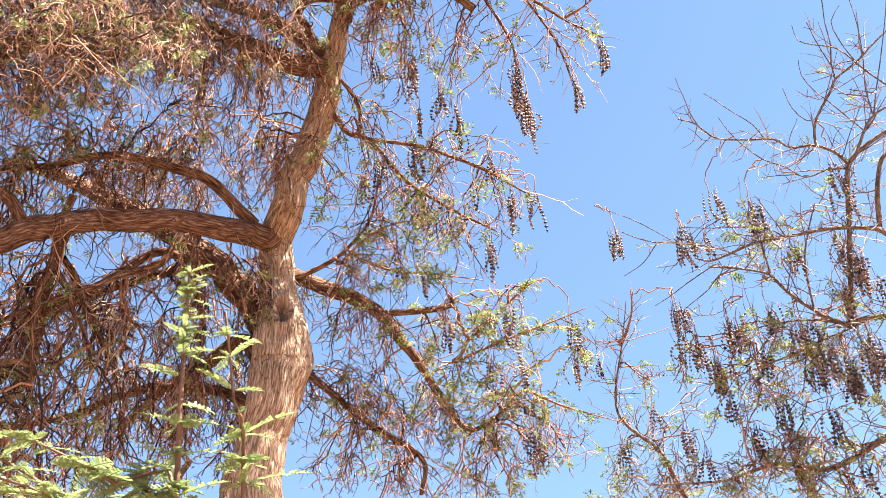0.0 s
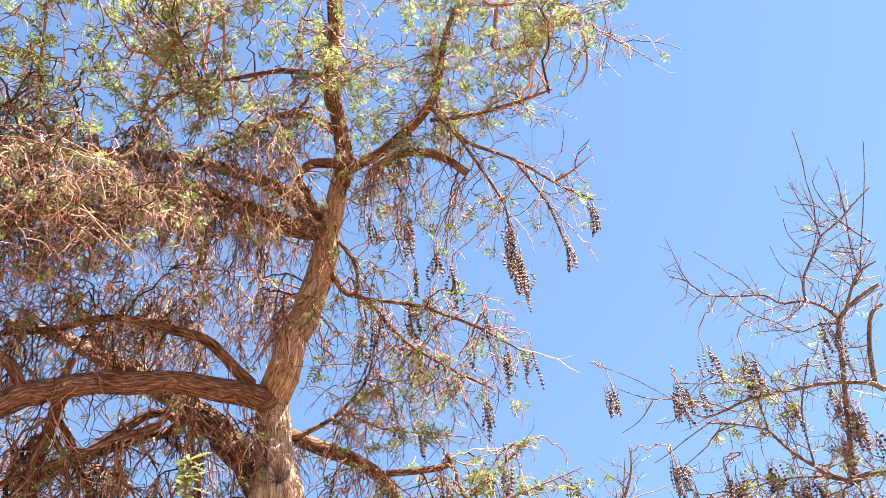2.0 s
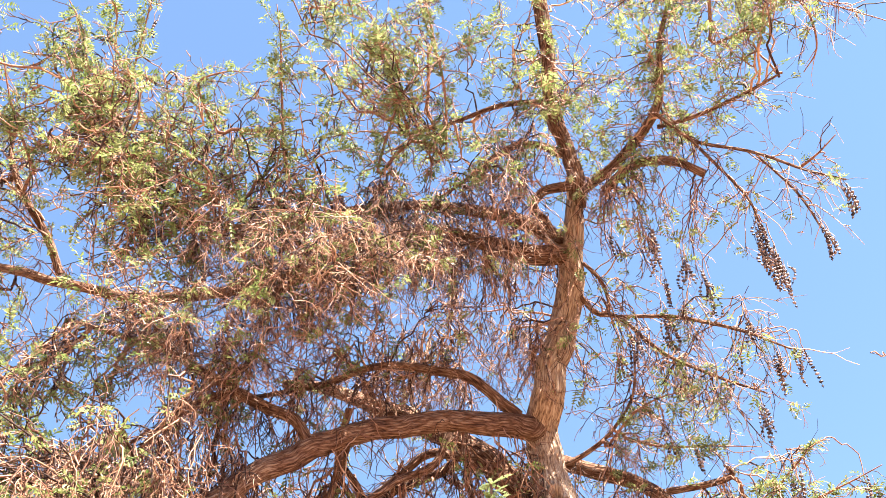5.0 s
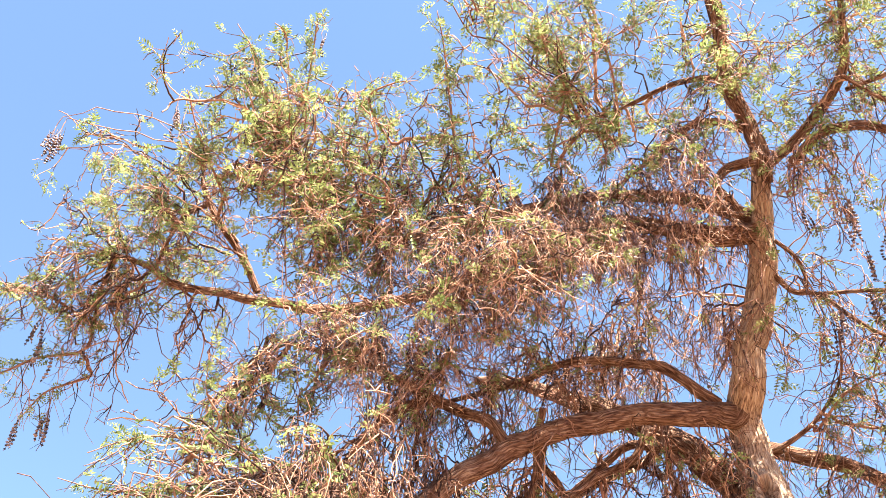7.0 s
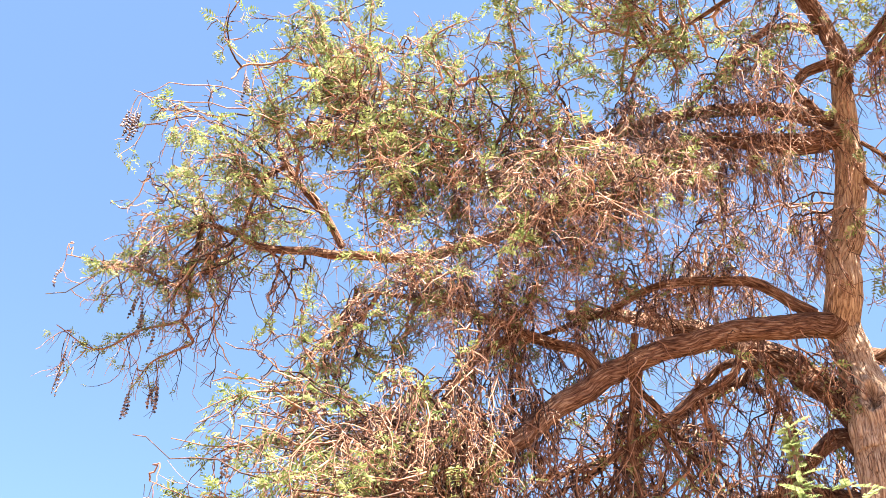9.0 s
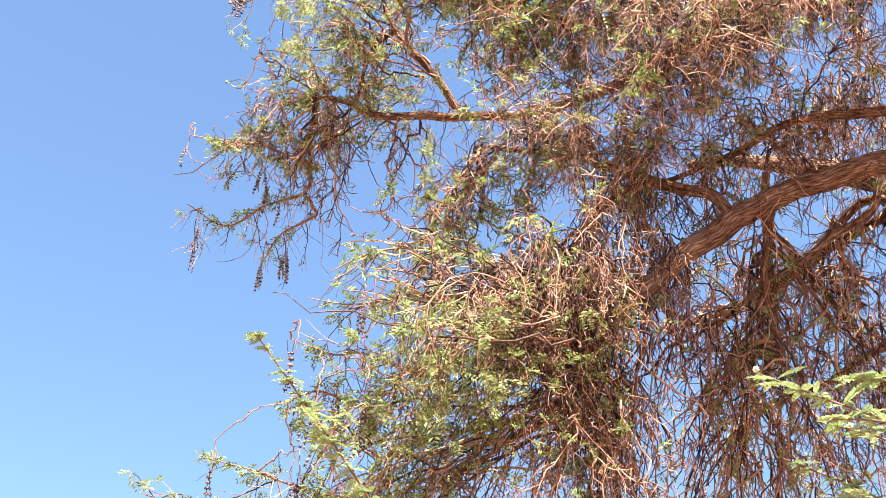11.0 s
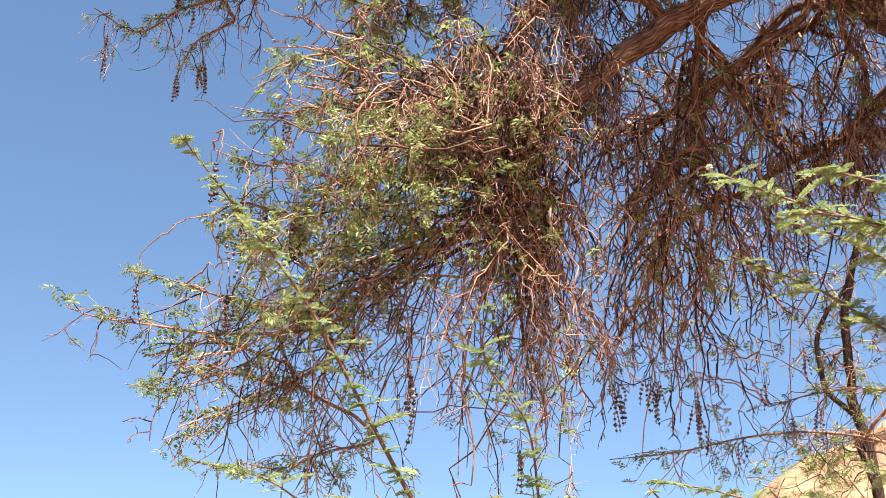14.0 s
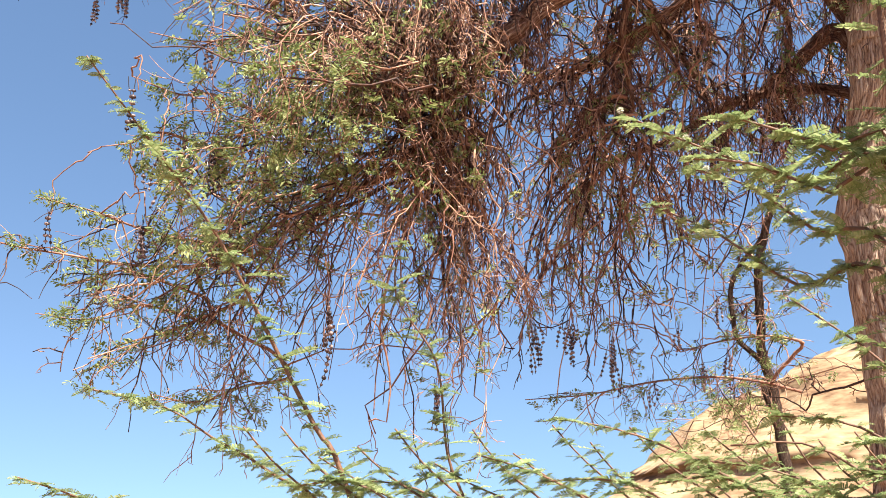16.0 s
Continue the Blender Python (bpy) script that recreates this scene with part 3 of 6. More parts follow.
limb(main_tree, (-0.57, 4.14, 5.53, 0.067), (-0.73, 3.99, 5.56, 0.056), (-0.95, 3.82, 5.59, 0.045), (-1.30, 3.63, 5.58, 0.035), (-1.70, 3.46, 5.50, 0.032), (-1.98, 3.33, 5.39, 0.025), (-2.26, 3.16, 5.29, 0.015))
limb(main_tree, (-0.45, 3.85, 5.69, 0.036), (-0.61, 3.83, 5.67, 0.033), (-0.70, 3.87, 5.61, 0.029), (-0.65, 3.94, 5.53, 0.026), (-0.62, 4.00, 5.46, 0.023))
limb(main_tree, (-2.01, 3.64, 5.31, 0.042), (-2.51, 3.61, 5.26, 0.040), (-2.93, 3.52, 5.26, 0.037), (-3.32, 3.35, 5.33, 0.035), (-3.64, 3.19, 5.41, 0.032), (-3.89, 3.08, 5.49, 0.029), (-4.07, 2.97, 5.63, 0.022), (-4.29, 2.86, 5.72, 0.013))
limb(main_tree, (-3.45, 3.37, 5.47, 0.030), (-3.50, 3.22, 5.66, 0.029), (-3.57, 3.04, 5.83, 0.027), (-3.61, 2.92, 5.97, 0.024), (-3.63, 2.86, 6.10, 0.017), (-3.58, 2.79, 6.27, 0.011))
limb(main_tree, (-3.64, 2.96, 5.96, 0.018), (-3.80, 2.95, 5.92, 0.017), (-3.97, 3.01, 5.83, 0.015), (-4.12, 3.10, 5.71, 0.011))
limb(main_tree, (-2.32, 3.28, 5.33, 0.028), (-2.53, 3.12, 5.49, 0.027), (-2.71, 2.95, 5.65, 0.025), (-2.79, 2.82, 5.83, 0.022), (-2.83, 2.73, 6.01, 0.019), (-2.74, 2.68, 6.23, 0.012))
limb(main_tree, (-0.97, 4.80, 4.10, 0.105), (-1.13, 4.75, 4.37, 0.096), (-1.36, 4.71, 4.62, 0.087), (-1.63, 4.70, 4.83, 0.077), (-1.92, 4.70, 5.03, 0.067), (-2.15, 4.72, 5.19, 0.057), (-2.38, 4.75, 5.33, 0.046), (-2.66, 4.78, 5.45, 0.035))
limb(main_tree, (-1.40, 4.40, 4.57, 0.029), (-1.47, 4.39, 4.40, 0.027), (-1.55, 4.33, 4.31, 0.026), (-1.64, 4.23, 4.22, 0.024), (-1.73, 4.17, 4.13, 0.022), (-1.82, 4.09, 4.05, 0.019), (-1.96, 4.03, 3.95, 0.017), (-2.08, 3.98, 3.86, 0.011))
limb(main_tree, (-1.74, 3.79, 4.42, 0.024), (-1.82, 3.86, 4.27, 0.023), (-1.86, 3.93, 4.14, 0.023), (-1.93, 3.99, 3.95, 0.021), (-1.96, 4.10, 3.80, 0.017), (-1.98, 4.21, 3.67, 0.011))
limb(main_tree, (-1.86, 3.93, 4.16, 0.019), (-1.84, 3.99, 4.10, 0.018), (-1.82, 4.05, 4.06, 0.018), (-1.81, 4.14, 3.99, 0.017), (-1.79, 4.24, 3.94, 0.014), (-1.77, 4.39, 3.78, 0.010))
limb(main_tree, (-1.35, 4.54, 4.63, 0.023), (-1.35, 4.56, 4.44, 0.022), (-1.34, 4.57, 4.28, 0.020), (-1.31, 4.65, 4.15, 0.017), (-1.33, 4.70, 4.00, 0.014), (-1.41, 4.73, 3.83, 0.010))
limb(main_tree, (-1.35, 4.56, 4.44, 0.017), (-1.21, 4.63, 4.38, 0.016), (-1.11, 4.68, 4.30, 0.014), (-1.00, 4.74, 4.20, 0.011))
limb(main_tree, (-1.78, 3.89, 4.35, 0.030), (-1.98, 4.20, 4.23, 0.029), (-2.13, 4.51, 4.11, 0.028), (-2.31, 4.82, 3.94, 0.020))
limb(main_tree, (-1.90, 4.13, 4.29, 0.021), (-1.92, 4.38, 4.30, 0.027), (-1.95, 4.67, 4.25, 0.026), (-1.94, 4.97, 4.17, 0.022), (-1.95, 5.26, 4.08, 0.018))
limb(main_tree, (-1.31, 4.67, 4.55, 0.040), (-1.61, 4.65, 4.61, 0.030), (-1.83, 4.73, 4.54, 0.027), (-2.10, 4.79, 4.44, 0.024), (-2.51, 4.78, 4.32, 0.018), (-2.88, 4.72, 4.27, 0.011))
limb(main_tree, (-1.00, 4.77, 3.67, 0.036), (-1.30, 4.92, 3.87, 0.035), (-1.75, 5.06, 3.97, 0.030), (-2.19, 5.23, 3.92, 0.025), (-2.66, 5.34, 3.91, 0.018))
limb(main_tree, (-1.50, 4.88, 4.66, 0.038), (-1.97, 5.01, 4.62, 0.032), (-2.41, 5.13, 4.53, 0.026), (-2.73, 5.24, 4.54, 0.019))
limb(main_tree, (-0.94, 4.63, 3.76, 0.066), (-1.11, 4.78, 4.07, 0.057), (-1.35, 5.05, 4.13, 0.047), (-1.72, 5.32, 4.07, 0.031), (-2.04, 5.61, 3.97, 0.026))
limb(main_tree, (-0.93, 4.73, 4.49, 0.055), (-0.61, 4.87, 4.41, 0.052), (-0.43, 4.98, 4.35, 0.049), (-0.28, 5.11, 4.20, 0.039), (-0.16, 5.24, 4.04, 0.031), (-0.01, 5.38, 3.82, 0.025), (0.11, 5.45, 3.75, 0.018), (0.32, 5.44, 3.87, 0.012))
limb(main_tree, (-0.33, 4.96, 4.29, 0.024), (-0.17, 4.95, 4.29, 0.023), (-0.02, 4.94, 4.29, 0.023), (0.04, 4.91, 4.31, 0.021), (0.00, 4.88, 4.35, 0.008), label="pale broken-off stub of a dead limb")
limb(main_tree, (-0.89, 4.87, 3.99, 0.027), (-0.82, 4.92, 3.96, 0.025), (-0.66, 5.02, 3.84, 0.024), (-0.49, 5.12, 3.71, 0.022), (-0.20, 5.24, 3.52, 0.018), (-0.21, 5.32, 3.34, 0.014))
limb(main_tree, (-0.56, 4.25, 5.20, 0.021), (-0.49, 4.33, 5.12, 0.019), (-0.37, 4.37, 5.08, 0.018), (-0.18, 4.52, 4.90, 0.014), (0.07, 4.63, 4.75, 0.011), (0.31, 4.70, 4.63, 0.006))
limb(main_tree, (-0.38, 4.36, 5.09, 0.014), (-0.07, 4.36, 5.00, 0.014), (0.24, 4.39, 4.85, 0.011), (0.47, 4.41, 4.68, 0.006))
limb(main_tree, (-0.89, 4.74, 4.45, 0.024), (-0.80, 4.73, 4.45, 0.021), (-0.65, 4.70, 4.50, 0.016), (-0.52, 4.65, 4.57, 0.012), (-0.39, 4.56, 4.69, 0.010), (-0.32, 4.39, 4.89, 0.007))
limb(main_tree, (-0.50, 4.13, 5.34, 0.014), (-0.43, 4.21, 5.26, 0.014), (-0.41, 4.30, 5.17, 0.013), (-0.43, 4.35, 5.11, 0.011))
limb(main_tree, (-0.41, 3.89, 5.66, 0.036), (-0.18, 3.84, 5.78, 0.036), (0.06, 3.72, 5.94, 0.033), (0.15, 3.60, 6.09, 0.027), (0.20, 3.45, 6.26, 0.020), (0.30, 3.30, 6.42, 0.014))
limb(main_tree, (-0.30, 3.88, 5.61, 0.032), (-0.12, 3.79, 5.65, 0.032), (0.01, 3.76, 5.63, 0.032), (0.13, 3.76, 5.57, 0.030), (0.25, 3.80, 5.48, 0.027), label="short sawn-off limb")
limb(main_tree, (-0.49, 3.55, 6.09, 0.023), (-0.66, 3.54, 6.14, 0.022), (-0.83, 3.55, 6.17, 0.019), (-1.07, 3.57, 6.16, 0.014), (-1.38, 3.57, 6.15, 0.009))
limb(main_tree, (-0.44, 3.81, 5.87, 0.030), (-0.62, 3.67, 5.90, 0.026), (-0.80, 3.62, 5.85, 0.023), (-1.00, 3.64, 5.73, 0.016), (-1.19, 3.63, 5.61, 0.010))
limb(main_tree, (0.08, 3.66, 5.89, 0.015), (0.24, 3.75, 5.70, 0.013), (0.51, 3.78, 5.54, 0.011), (0.75, 3.82, 5.35, 0.009), (0.91, 3.81, 5.21, 0.006))
limb(main_tree, (0.21, 3.71, 5.71, 0.011), (0.37, 3.85, 5.46, 0.010), (0.44, 3.90, 5.31, 0.008), (0.46, 3.93, 5.17, 0.008))
limb(main_tree, (0.53, 3.76, 5.48, 0.009), (0.65, 3.84, 5.29, 0.008), (0.70, 3.87, 5.15, 0.008), (0.73, 3.90, 5.01, 0.006))
limb(main_tree, (0.07, 3.78, 5.91, 0.017), (0.30, 3.75, 5.89, 0.015), (0.53, 3.68, 5.88, 0.013), (0.75, 3.60, 5.88, 0.008))
clump(main_tree, (-1.78, 3.16, 5.00), (0.74, 0.55, 0.52), 24, 13, 0.35, 0.22, thin=0.62)
clump(main_tree, (-2.45, 2.84, 5.43), (0.68, 0.40, 0.34), 22, 12, 0.3, 0.5, wide=1.4)
clump(main_tree, (-2.93, 2.58, 5.95), (0.51, 0.45, 0.37), 10, 8, 0.0, 1.0, wide=1.35)
clump(main_tree, (-1.22, 3.62, 5.62), (0.67, 0.38, 0.26), 16, 13, 0.8, 0.12, thin=0.74)
clump(main_tree, (-1.23, 3.26, 6.18), (0.80, 0.52, 0.37), 13, 8, 0.1, 1.0, wide=1.6)
clump(main_tree, (-1.24, 4.53, 5.55), (0.53, 0.30, 0.39), 8, 9, 0.8, 0.02, thin=0.8)
clump(main_tree, (0.13, 3.46, 6.18), (0.60, 0.45, 0.33), 8, 8, 0.2, 0.5, wide=1.6, thin=0.75)
clump(main_tree, (-0.17, 3.85, 5.57), (0.29, 0.20, 0.29), 7, 9, 1.0, 0.12, thin=0.75)
clump(main_tree, (-2.66, 3.35, 5.00), (0.85, 0.45, 0.35), 15, 14, 0.8, 0.12, thin=0.78)
clump(main_tree, (-1.79, 4.21, 5.24), (0.78, 0.38, 0.27), 7, 10, 0.8, 0.06, thin=0.75)
clump(main_tree, (-2.94, 3.01, 4.23), (0.46, 0.38, 0.29), 13, 11, 0.3, 0.5, leaf=0.075)
clump(main_tree, (-0.24, 4.37, 4.98), (0.55, 0.38, 0.39), 5, 6, 0.6, 0.25, thin=0.65)
clump(main_tree, (-4.12, 2.75, 5.97), (0.61, 0.45, 0.42), 15, 10, 0.3, 0.7, wide=1.15)
clump(main_tree, (-4.36, 3.00, 5.54), (0.64, 0.38, 0.34), 7, 10, 0.7, 0.15, wide=0.95)
clump(main_tree, (-4.62, 2.73, 5.26), (0.34, 0.30, 0.30), 6, 7, 0.3, 0.6, wide=0.95)
clump(main_tree, (-2.57, 3.10, 3.72), (0.30, 0.30, 0.24), 20, 13, 1.4, 0.06, thin=0.95)
clump(main_tree, (-2.90, 2.68, 3.69), (0.43, 0.38, 0.23), 12, 10, 0.4, 0.36, thin=0.8, leaf=0.075)
clump(main_tree, (-3.52, 2.70, 2.83), (0.42, 0.34, 0.30), 8, 8, 0.3, 0.9, thin=0.8, leaf=0.07)
clump(main_tree, (-2.52, 4.71, 3.69), (0.52, 0.38, 0.49), 10, 10, 0.9, 0.2, thin=0.85)
clump(main_tree, (-2.15, 4.84, 4.45), (0.86, 0.45, 0.45), 11, 12, 0.9, 0.05)
clump(main_tree, (-2.79, 5.35, 3.15), (0.57, 0.38, 0.36), 14, 9, 0.9, 0.2)
clump(main_tree, (-1.72, 4.96, 3.82), (0.49, 0.45, 0.72), 6, 10, 0.9, 0.08, thin=0.85)
clump(main_tree, (-2.47, 5.43, 2.47), (0.76, 0.22, 0.10), 6, 6, 0.1, 0.35, thin=0.7, reach=0.6)
clump(main_tree, (-2.16, 4.96, 4.42), (0.77, 0.45, 0.52), 6, 10, 0.9, 0.05)
clump(main_tree, (-1.49, 5.01, 4.10), (0.47, 0.38, 0.60), 5, 10, 0.9, 0.05)
clump(main_tree, (-0.56, 4.99, 4.09), (0.29, 0.30, 0.35), 10, 9, 0.6, 0.1, thin=0.8)
clump(main_tree, (-0.38, 5.44, 3.85), (0.51, 0.38, 0.37), 10, 8, 0.6, 0.1, thin=0.8)
clump(main_tree, (0.31, 5.21, 4.13), (0.43, 0.30, 0.23), 8, 8, 0.3, 0.7, thin=0.8)
clump(main_tree, (0.51, 5.59, 3.71), (0.52, 0.30, 0.24), 9, 8, 0.4, 0.3, thin=0.8)
clump(main_tree, (-0.20, 4.20, 5.29), (0.35, 0.30, 0.48), 6, 8, 1.1, 0.12, thin=0.65)
clump(main_tree, (0.08, 4.55, 4.86), (0.35, 0.30, 0.29), 6, 6, 0.8, 0.2, thin=0.7)
clump(main_tree, (-0.39, 4.73, 4.94), (0.27, 0.25, 0.40), 4, 7, 0.8, 0.2, thin=0.65)
clump(main_tree, (0.64, 3.42, 6.17), (0.43, 0.30, 0.23), 7, 8, 0.1, 0.6, thin=0.75)
clump(main_tree, (0.17, 3.45, 6.32), (0.51, 0.38, 0.30), 7, 8, 0.1, 0.7, wide=1.6, thin=0.7)
clump(main_tree, (-1.23, 3.33, 6.37), (0.58, 0.38, 0.28), 13, 8, 0.2, 0.7, wide=1.7)
clump(main_tree, (-2.88, 2.76, 6.03), (0.45, 0.38, 0.38), 9, 8, 0.1, 1.0, wide=1.3)
clump(main_tree, (-2.30, 3.10, 5.64), (0.58, 0.38, 0.29), 15, 11, 0.4, 0.5, wide=1.5)
clump(main_tree, (-1.70, 3.05, 4.72), (0.48, 0.45, 0.34), 14, 12, 0.45, 0.08, thin=0.66)
clump(main_tree, (-2.41, 3.51, 4.69), (0.55, 0.38, 0.24), 14, 12, 0.8, 0.1, thin=0.75)
clump(main_tree, (-3.72, 2.53, 2.62), (0.23, 0.30, 0.18), 6, 7, 0.1, 0.9, thin=0.85, leaf=0.075)
clump(main_tree, (-2.76, 4.28, 3.23), (0.33, 0.30, 0.46), 8, 8, 1.2, 0.1, thin=0.85)
clump(main_tree, (-1.48, 4.28, 5.32), (0.47, 0.30, 0.20), 8, 10, 1.0, 0.03, thin=0.8)
clump(main_tree, (-1.62, 3.98, 5.19), (0.67, 0.35, 0.35), 9, 12, 0.7, 0.04, thin=0.75)
clump(main_tree, (-2.03, 4.07, 4.69), (0.38, 0.30, 0.22), 3, 9, 0.6, 0.04, thin=0.7)
clump(main_tree, (-2.41, 3.96, 4.02), (0.39, 0.30, 0.39), 10, 13, 1.0, 0.03)
clump(main_tree, (-2.57, 3.68, 3.43), (0.22, 0.25, 0.33), 7, 10, 1.4, 0.03, thin=0.9)
clump(main_tree, (-2.85, 4.44, 2.97), (0.34, 0.30, 0.28), 10, 8, 1.8, 0.12, thin=1.1)
clump(main_tree, (-2.42, 3.36, 4.01), (0.35, 0.30, 0.30), 10, 14, 1.6, 0.03, thin=0.85)
clump(main_tree, (-2.28, 3.82, 4.34), (0.36, 0.30, 0.24), 6, 10, 1.4, 0.03, thin=0.75)
clump(main_tree, (-1.03, 4.10, 5.44), (0.33, 0.30, 0.36), 9, 10, 1.5, 0.02, thin=0.75)
clump(main_tree, (-1.34, 3.74, 5.58), (0.39, 0.30, 0.26), 9, 10, 1.4, 0.03, thin=0.66)
clump(main_tree, (-1.24, 3.59, 5.50), (0.54, 0.30, 0.25), 12, 12, 1.3, 0.04, thin=0.66)
clump(main_tree, (-0.90, 4.11, 5.35), (0.33, 0.25, 0.39), 8, 10, 1.5, 0.02, thin=0.75)
clump(main_tree, (-0.49, 3.40, 6.58), (0.77, 0.45, 0.31), 7, 8, 0.2, 0.6, wide=1.5, thin=0.7)
clump(main_tree, (-1.20, 4.50, 4.30), (0.26, 0.15, 0.26), 5, 9, 0.8, 0.08, thin=0.85)
clump(main_tree, (-0.45, 4.63, 4.39), (0.25, 0.20, 0.22), 3, 7, 0.6, 0.12, thin=0.6)
clump(main_tree, (-0.16, 4.56, 4.69), (0.28, 0.20, 0.22), 4, 7, 0.6, 0.15, thin=0.6)
clump(main_tree, (0.17, 4.55, 4.89), (0.25, 0.20, 0.18), 3, 7, 0.6, 0.15, thin=0.55)
clump(main_tree, (-0.55, 4.92, 3.92), (0.24, 0.20, 0.26), 5, 7, 0.5, 0.08, thin=0.6)
clump(main_tree, (-0.26, 5.12, 3.78), (0.28, 0.20, 0.22), 5, 7, 0.5, 0.1, thin=0.6)
clump(main_tree, (0.08, 5.39, 3.73), (0.28, 0.20, 0.18), 4, 7, 0.5, 0.12, thin=0.6)
clump(main_tree, (0.33, 5.23, 3.99), (0.22, 0.20, 0.20), 3, 7, 0.4, 0.3, thin=0.6)
clump(main_tree, (-0.00, 4.17, 5.50), (0.25, 0.20, 0.25), 4, 7, 0.9, 0.15, thin=0.55)
clump(main_tree, (0.03, 3.71, 5.95), (0.35, 0.25, 0.22), 5, 8, 0.3, 0.5, thin=0.65)
clump(main_tree, (0.45, 3.64, 6.10), (0.30, 0.25, 0.18), 5, 8, 0.2, 0.6, thin=0.6)
clump(main_tree, (-1.47, 4.16, 5.32), (0.28, 0.20, 0.25), 8, 10, 1.3, 0.03, thin=0.62)
clump(main_tree, (-1.18, 4.38, 5.28), (0.24, 0.20, 0.28), 8, 10, 1.3, 0.03, thin=0.62)
clump(main_tree, (-1.75, 4.12, 5.02), (0.30, 0.20, 0.20), 4, 9, 1.0, 0.04, thin=0.62)
clump(main_tree, (-2.04, 3.92, 5.03), (0.28, 0.20, 0.22), 6, 9, 1.0, 0.05, thin=0.66)
clump(main_tree, (-1.41, 4.44, 4.92), (0.26, 0.20, 0.16), 5, 9, 0.8, 0.05, thin=0.62)
clump(main_tree, (-1.94, 2.87, 4.85), (0.34, 0.26, 0.20), 9, 11, 0.9, 0.06, thin=0.56)
clump(main_tree, (-1.48, 3.21, 5.09), (0.34, 0.24, 0.16), 8, 11, 1.0, 0.04, thin=0.54)
clump(main_tree, (-2.10, 3.19, 4.62), (0.36, 0.26, 0.18), 8, 10, 0.8, 0.05, thin=0.56)
clump(main_tree, (-1.18, 3.42, 5.11), (0.26, 0.2, 0.16), 6, 10, 1.1, 0.03, thin=0.52)
clump(main_tree, (-1.19, 3.21, 5.02), (0.28, 0.20, 0.16), 8, 11, 1.0, 0.06, thin=0.52)
clump(main_tree, (-0.81, 3.41, 5.09), (0.24, 0.18, 0.16), 7, 10, 1.1, 0.05, thin=0.5)
clump(main_tree, (-0.58, 3.32, 5.23), (0.22, 0.18, 0.16), 5, 9, 0.9, 0.12, thin=0.5)
clump(main_tree, (-1.96, 2.93, 4.52), (0.34, 0.26, 0.20), 9, 11, 0.5, 0.06, thin=0.58)
clump(main_tree, (-1.72, 3.41, 4.66), (0.32, 0.24, 0.18), 8, 10, 0.5, 0.05, thin=0.56)
clump(main_tree, (-2.36, 2.66, 4.37), (0.28, 0.22, 0.18), 6, 10, 0.4, 0.2, thin=0.58)
clump(main_tree, (-2.22, 2.70, 3.72), (0.36, 0.30, 0.22), 16, 13, 1.1, 0.10, thin=0.72)
clump(main_tree, (-2.56, 2.46, 3.40), (0.34, 0.28, 0.18), 13, 12, 0.9, 0.26, thin=0.68, leaf=0.075)
clump(main_tree, (-1.37, 4.64, 4.08), (0.34, 0.26, 0.26), 9, 11, 1.5, 0.06, thin=0.72)
clump(main_tree, (-1.61, 4.74, 4.05), (0.32, 0.26, 0.24), 7, 10, 1.5, 0.06, thin=0.72)
clump(main_tree, (-1.27, 4.92, 3.94), (0.24, 0.24, 0.28), 7, 10, 1.4, 0.06, thin=0.72)
fan(main_tree, (-2.30, 3.06, 3.42), [(-3.42, 2.15, 2.43), (-3.31, 2.35, 2.18), (-3.16, 2.63, 2.11), (-2.98, 2.93, 2.06), (-2.78, 3.25, 2.00), (-2.58, 3.61, 2.16), (-2.44, 3.80, 2.58)], 44, loose=0.17, forks=6, leafy=0.16, stout=0.54)
fan(main_tree, (-2.33, 2.78, 3.37), [(-2.79, 2.06, 3.42), (-2.86, 2.04, 3.04), (-3.01, 2.06, 2.75), (-3.18, 2.14, 2.57)], 12, loose=0.15, bulge=0.12, forks=6, leafy=1.5, stout=0.42)
fan(main_tree, (-2.01, 4.24, 4.14), [(-2.65, 4.14, 2.67), (-2.46, 4.36, 2.50), (-2.31, 4.65, 2.71), (-2.11, 4.87, 2.57)], 12, loose=0.16, bulge=0.15, forks=7, leafy=0.2, stout=0.75)
fan(main_tree, (-1.70, 4.81, 4.32), [(-2.27, 4.55, 3.32), (-2.09, 4.85, 2.95), (-1.81, 5.24, 3.18), (-1.57, 5.33, 3.41)], 11, loose=0.16, bulge=0.15, forks=7, leafy=0.12, stout=0.75)
fan(main_tree, (-3.97, 3.11, 5.52), [(-4.80, 2.77, 5.01), (-4.80, 3.10, 4.84), (-4.54, 3.28, 4.82), (-4.26, 3.52, 4.92), (-3.87, 3.61, 5.08)], 9, loose=0.12, bulge=0.22, forks=5, leafy=0.06, stout=0.8)
fan(main_tree, (-3.67, 2.99, 5.83), [(-4.35, 2.27, 5.81), (-4.06, 2.23, 6.03), (-3.82, 2.35, 6.07)], 10, loose=0.12, bulge=0.1, forks=5, leafy=1.0, stout=0.65)
fan(main_tree, (-2.38, 3.28, 3.54), [(-2.96, 3.11, 2.00), (-2.82, 3.38, 1.94), (-2.63, 3.63, 2.02), (-2.51, 3.88, 2.28), (-2.40, 4.08, 2.62)], 14, loose=0.12, bulge=0.15, forks=5, leafy=0.12, stout=0.62)
shoot(main_tree, (-3.32, 2.93, 2.80, 0.0090), (-3.58, 2.63, 2.74, 0.0074), (-3.76, 2.32, 2.75, 0.0057), (-3.86, 2.11, 2.76, 0.0041), (-3.89, 1.98, 2.78, 0.0025))
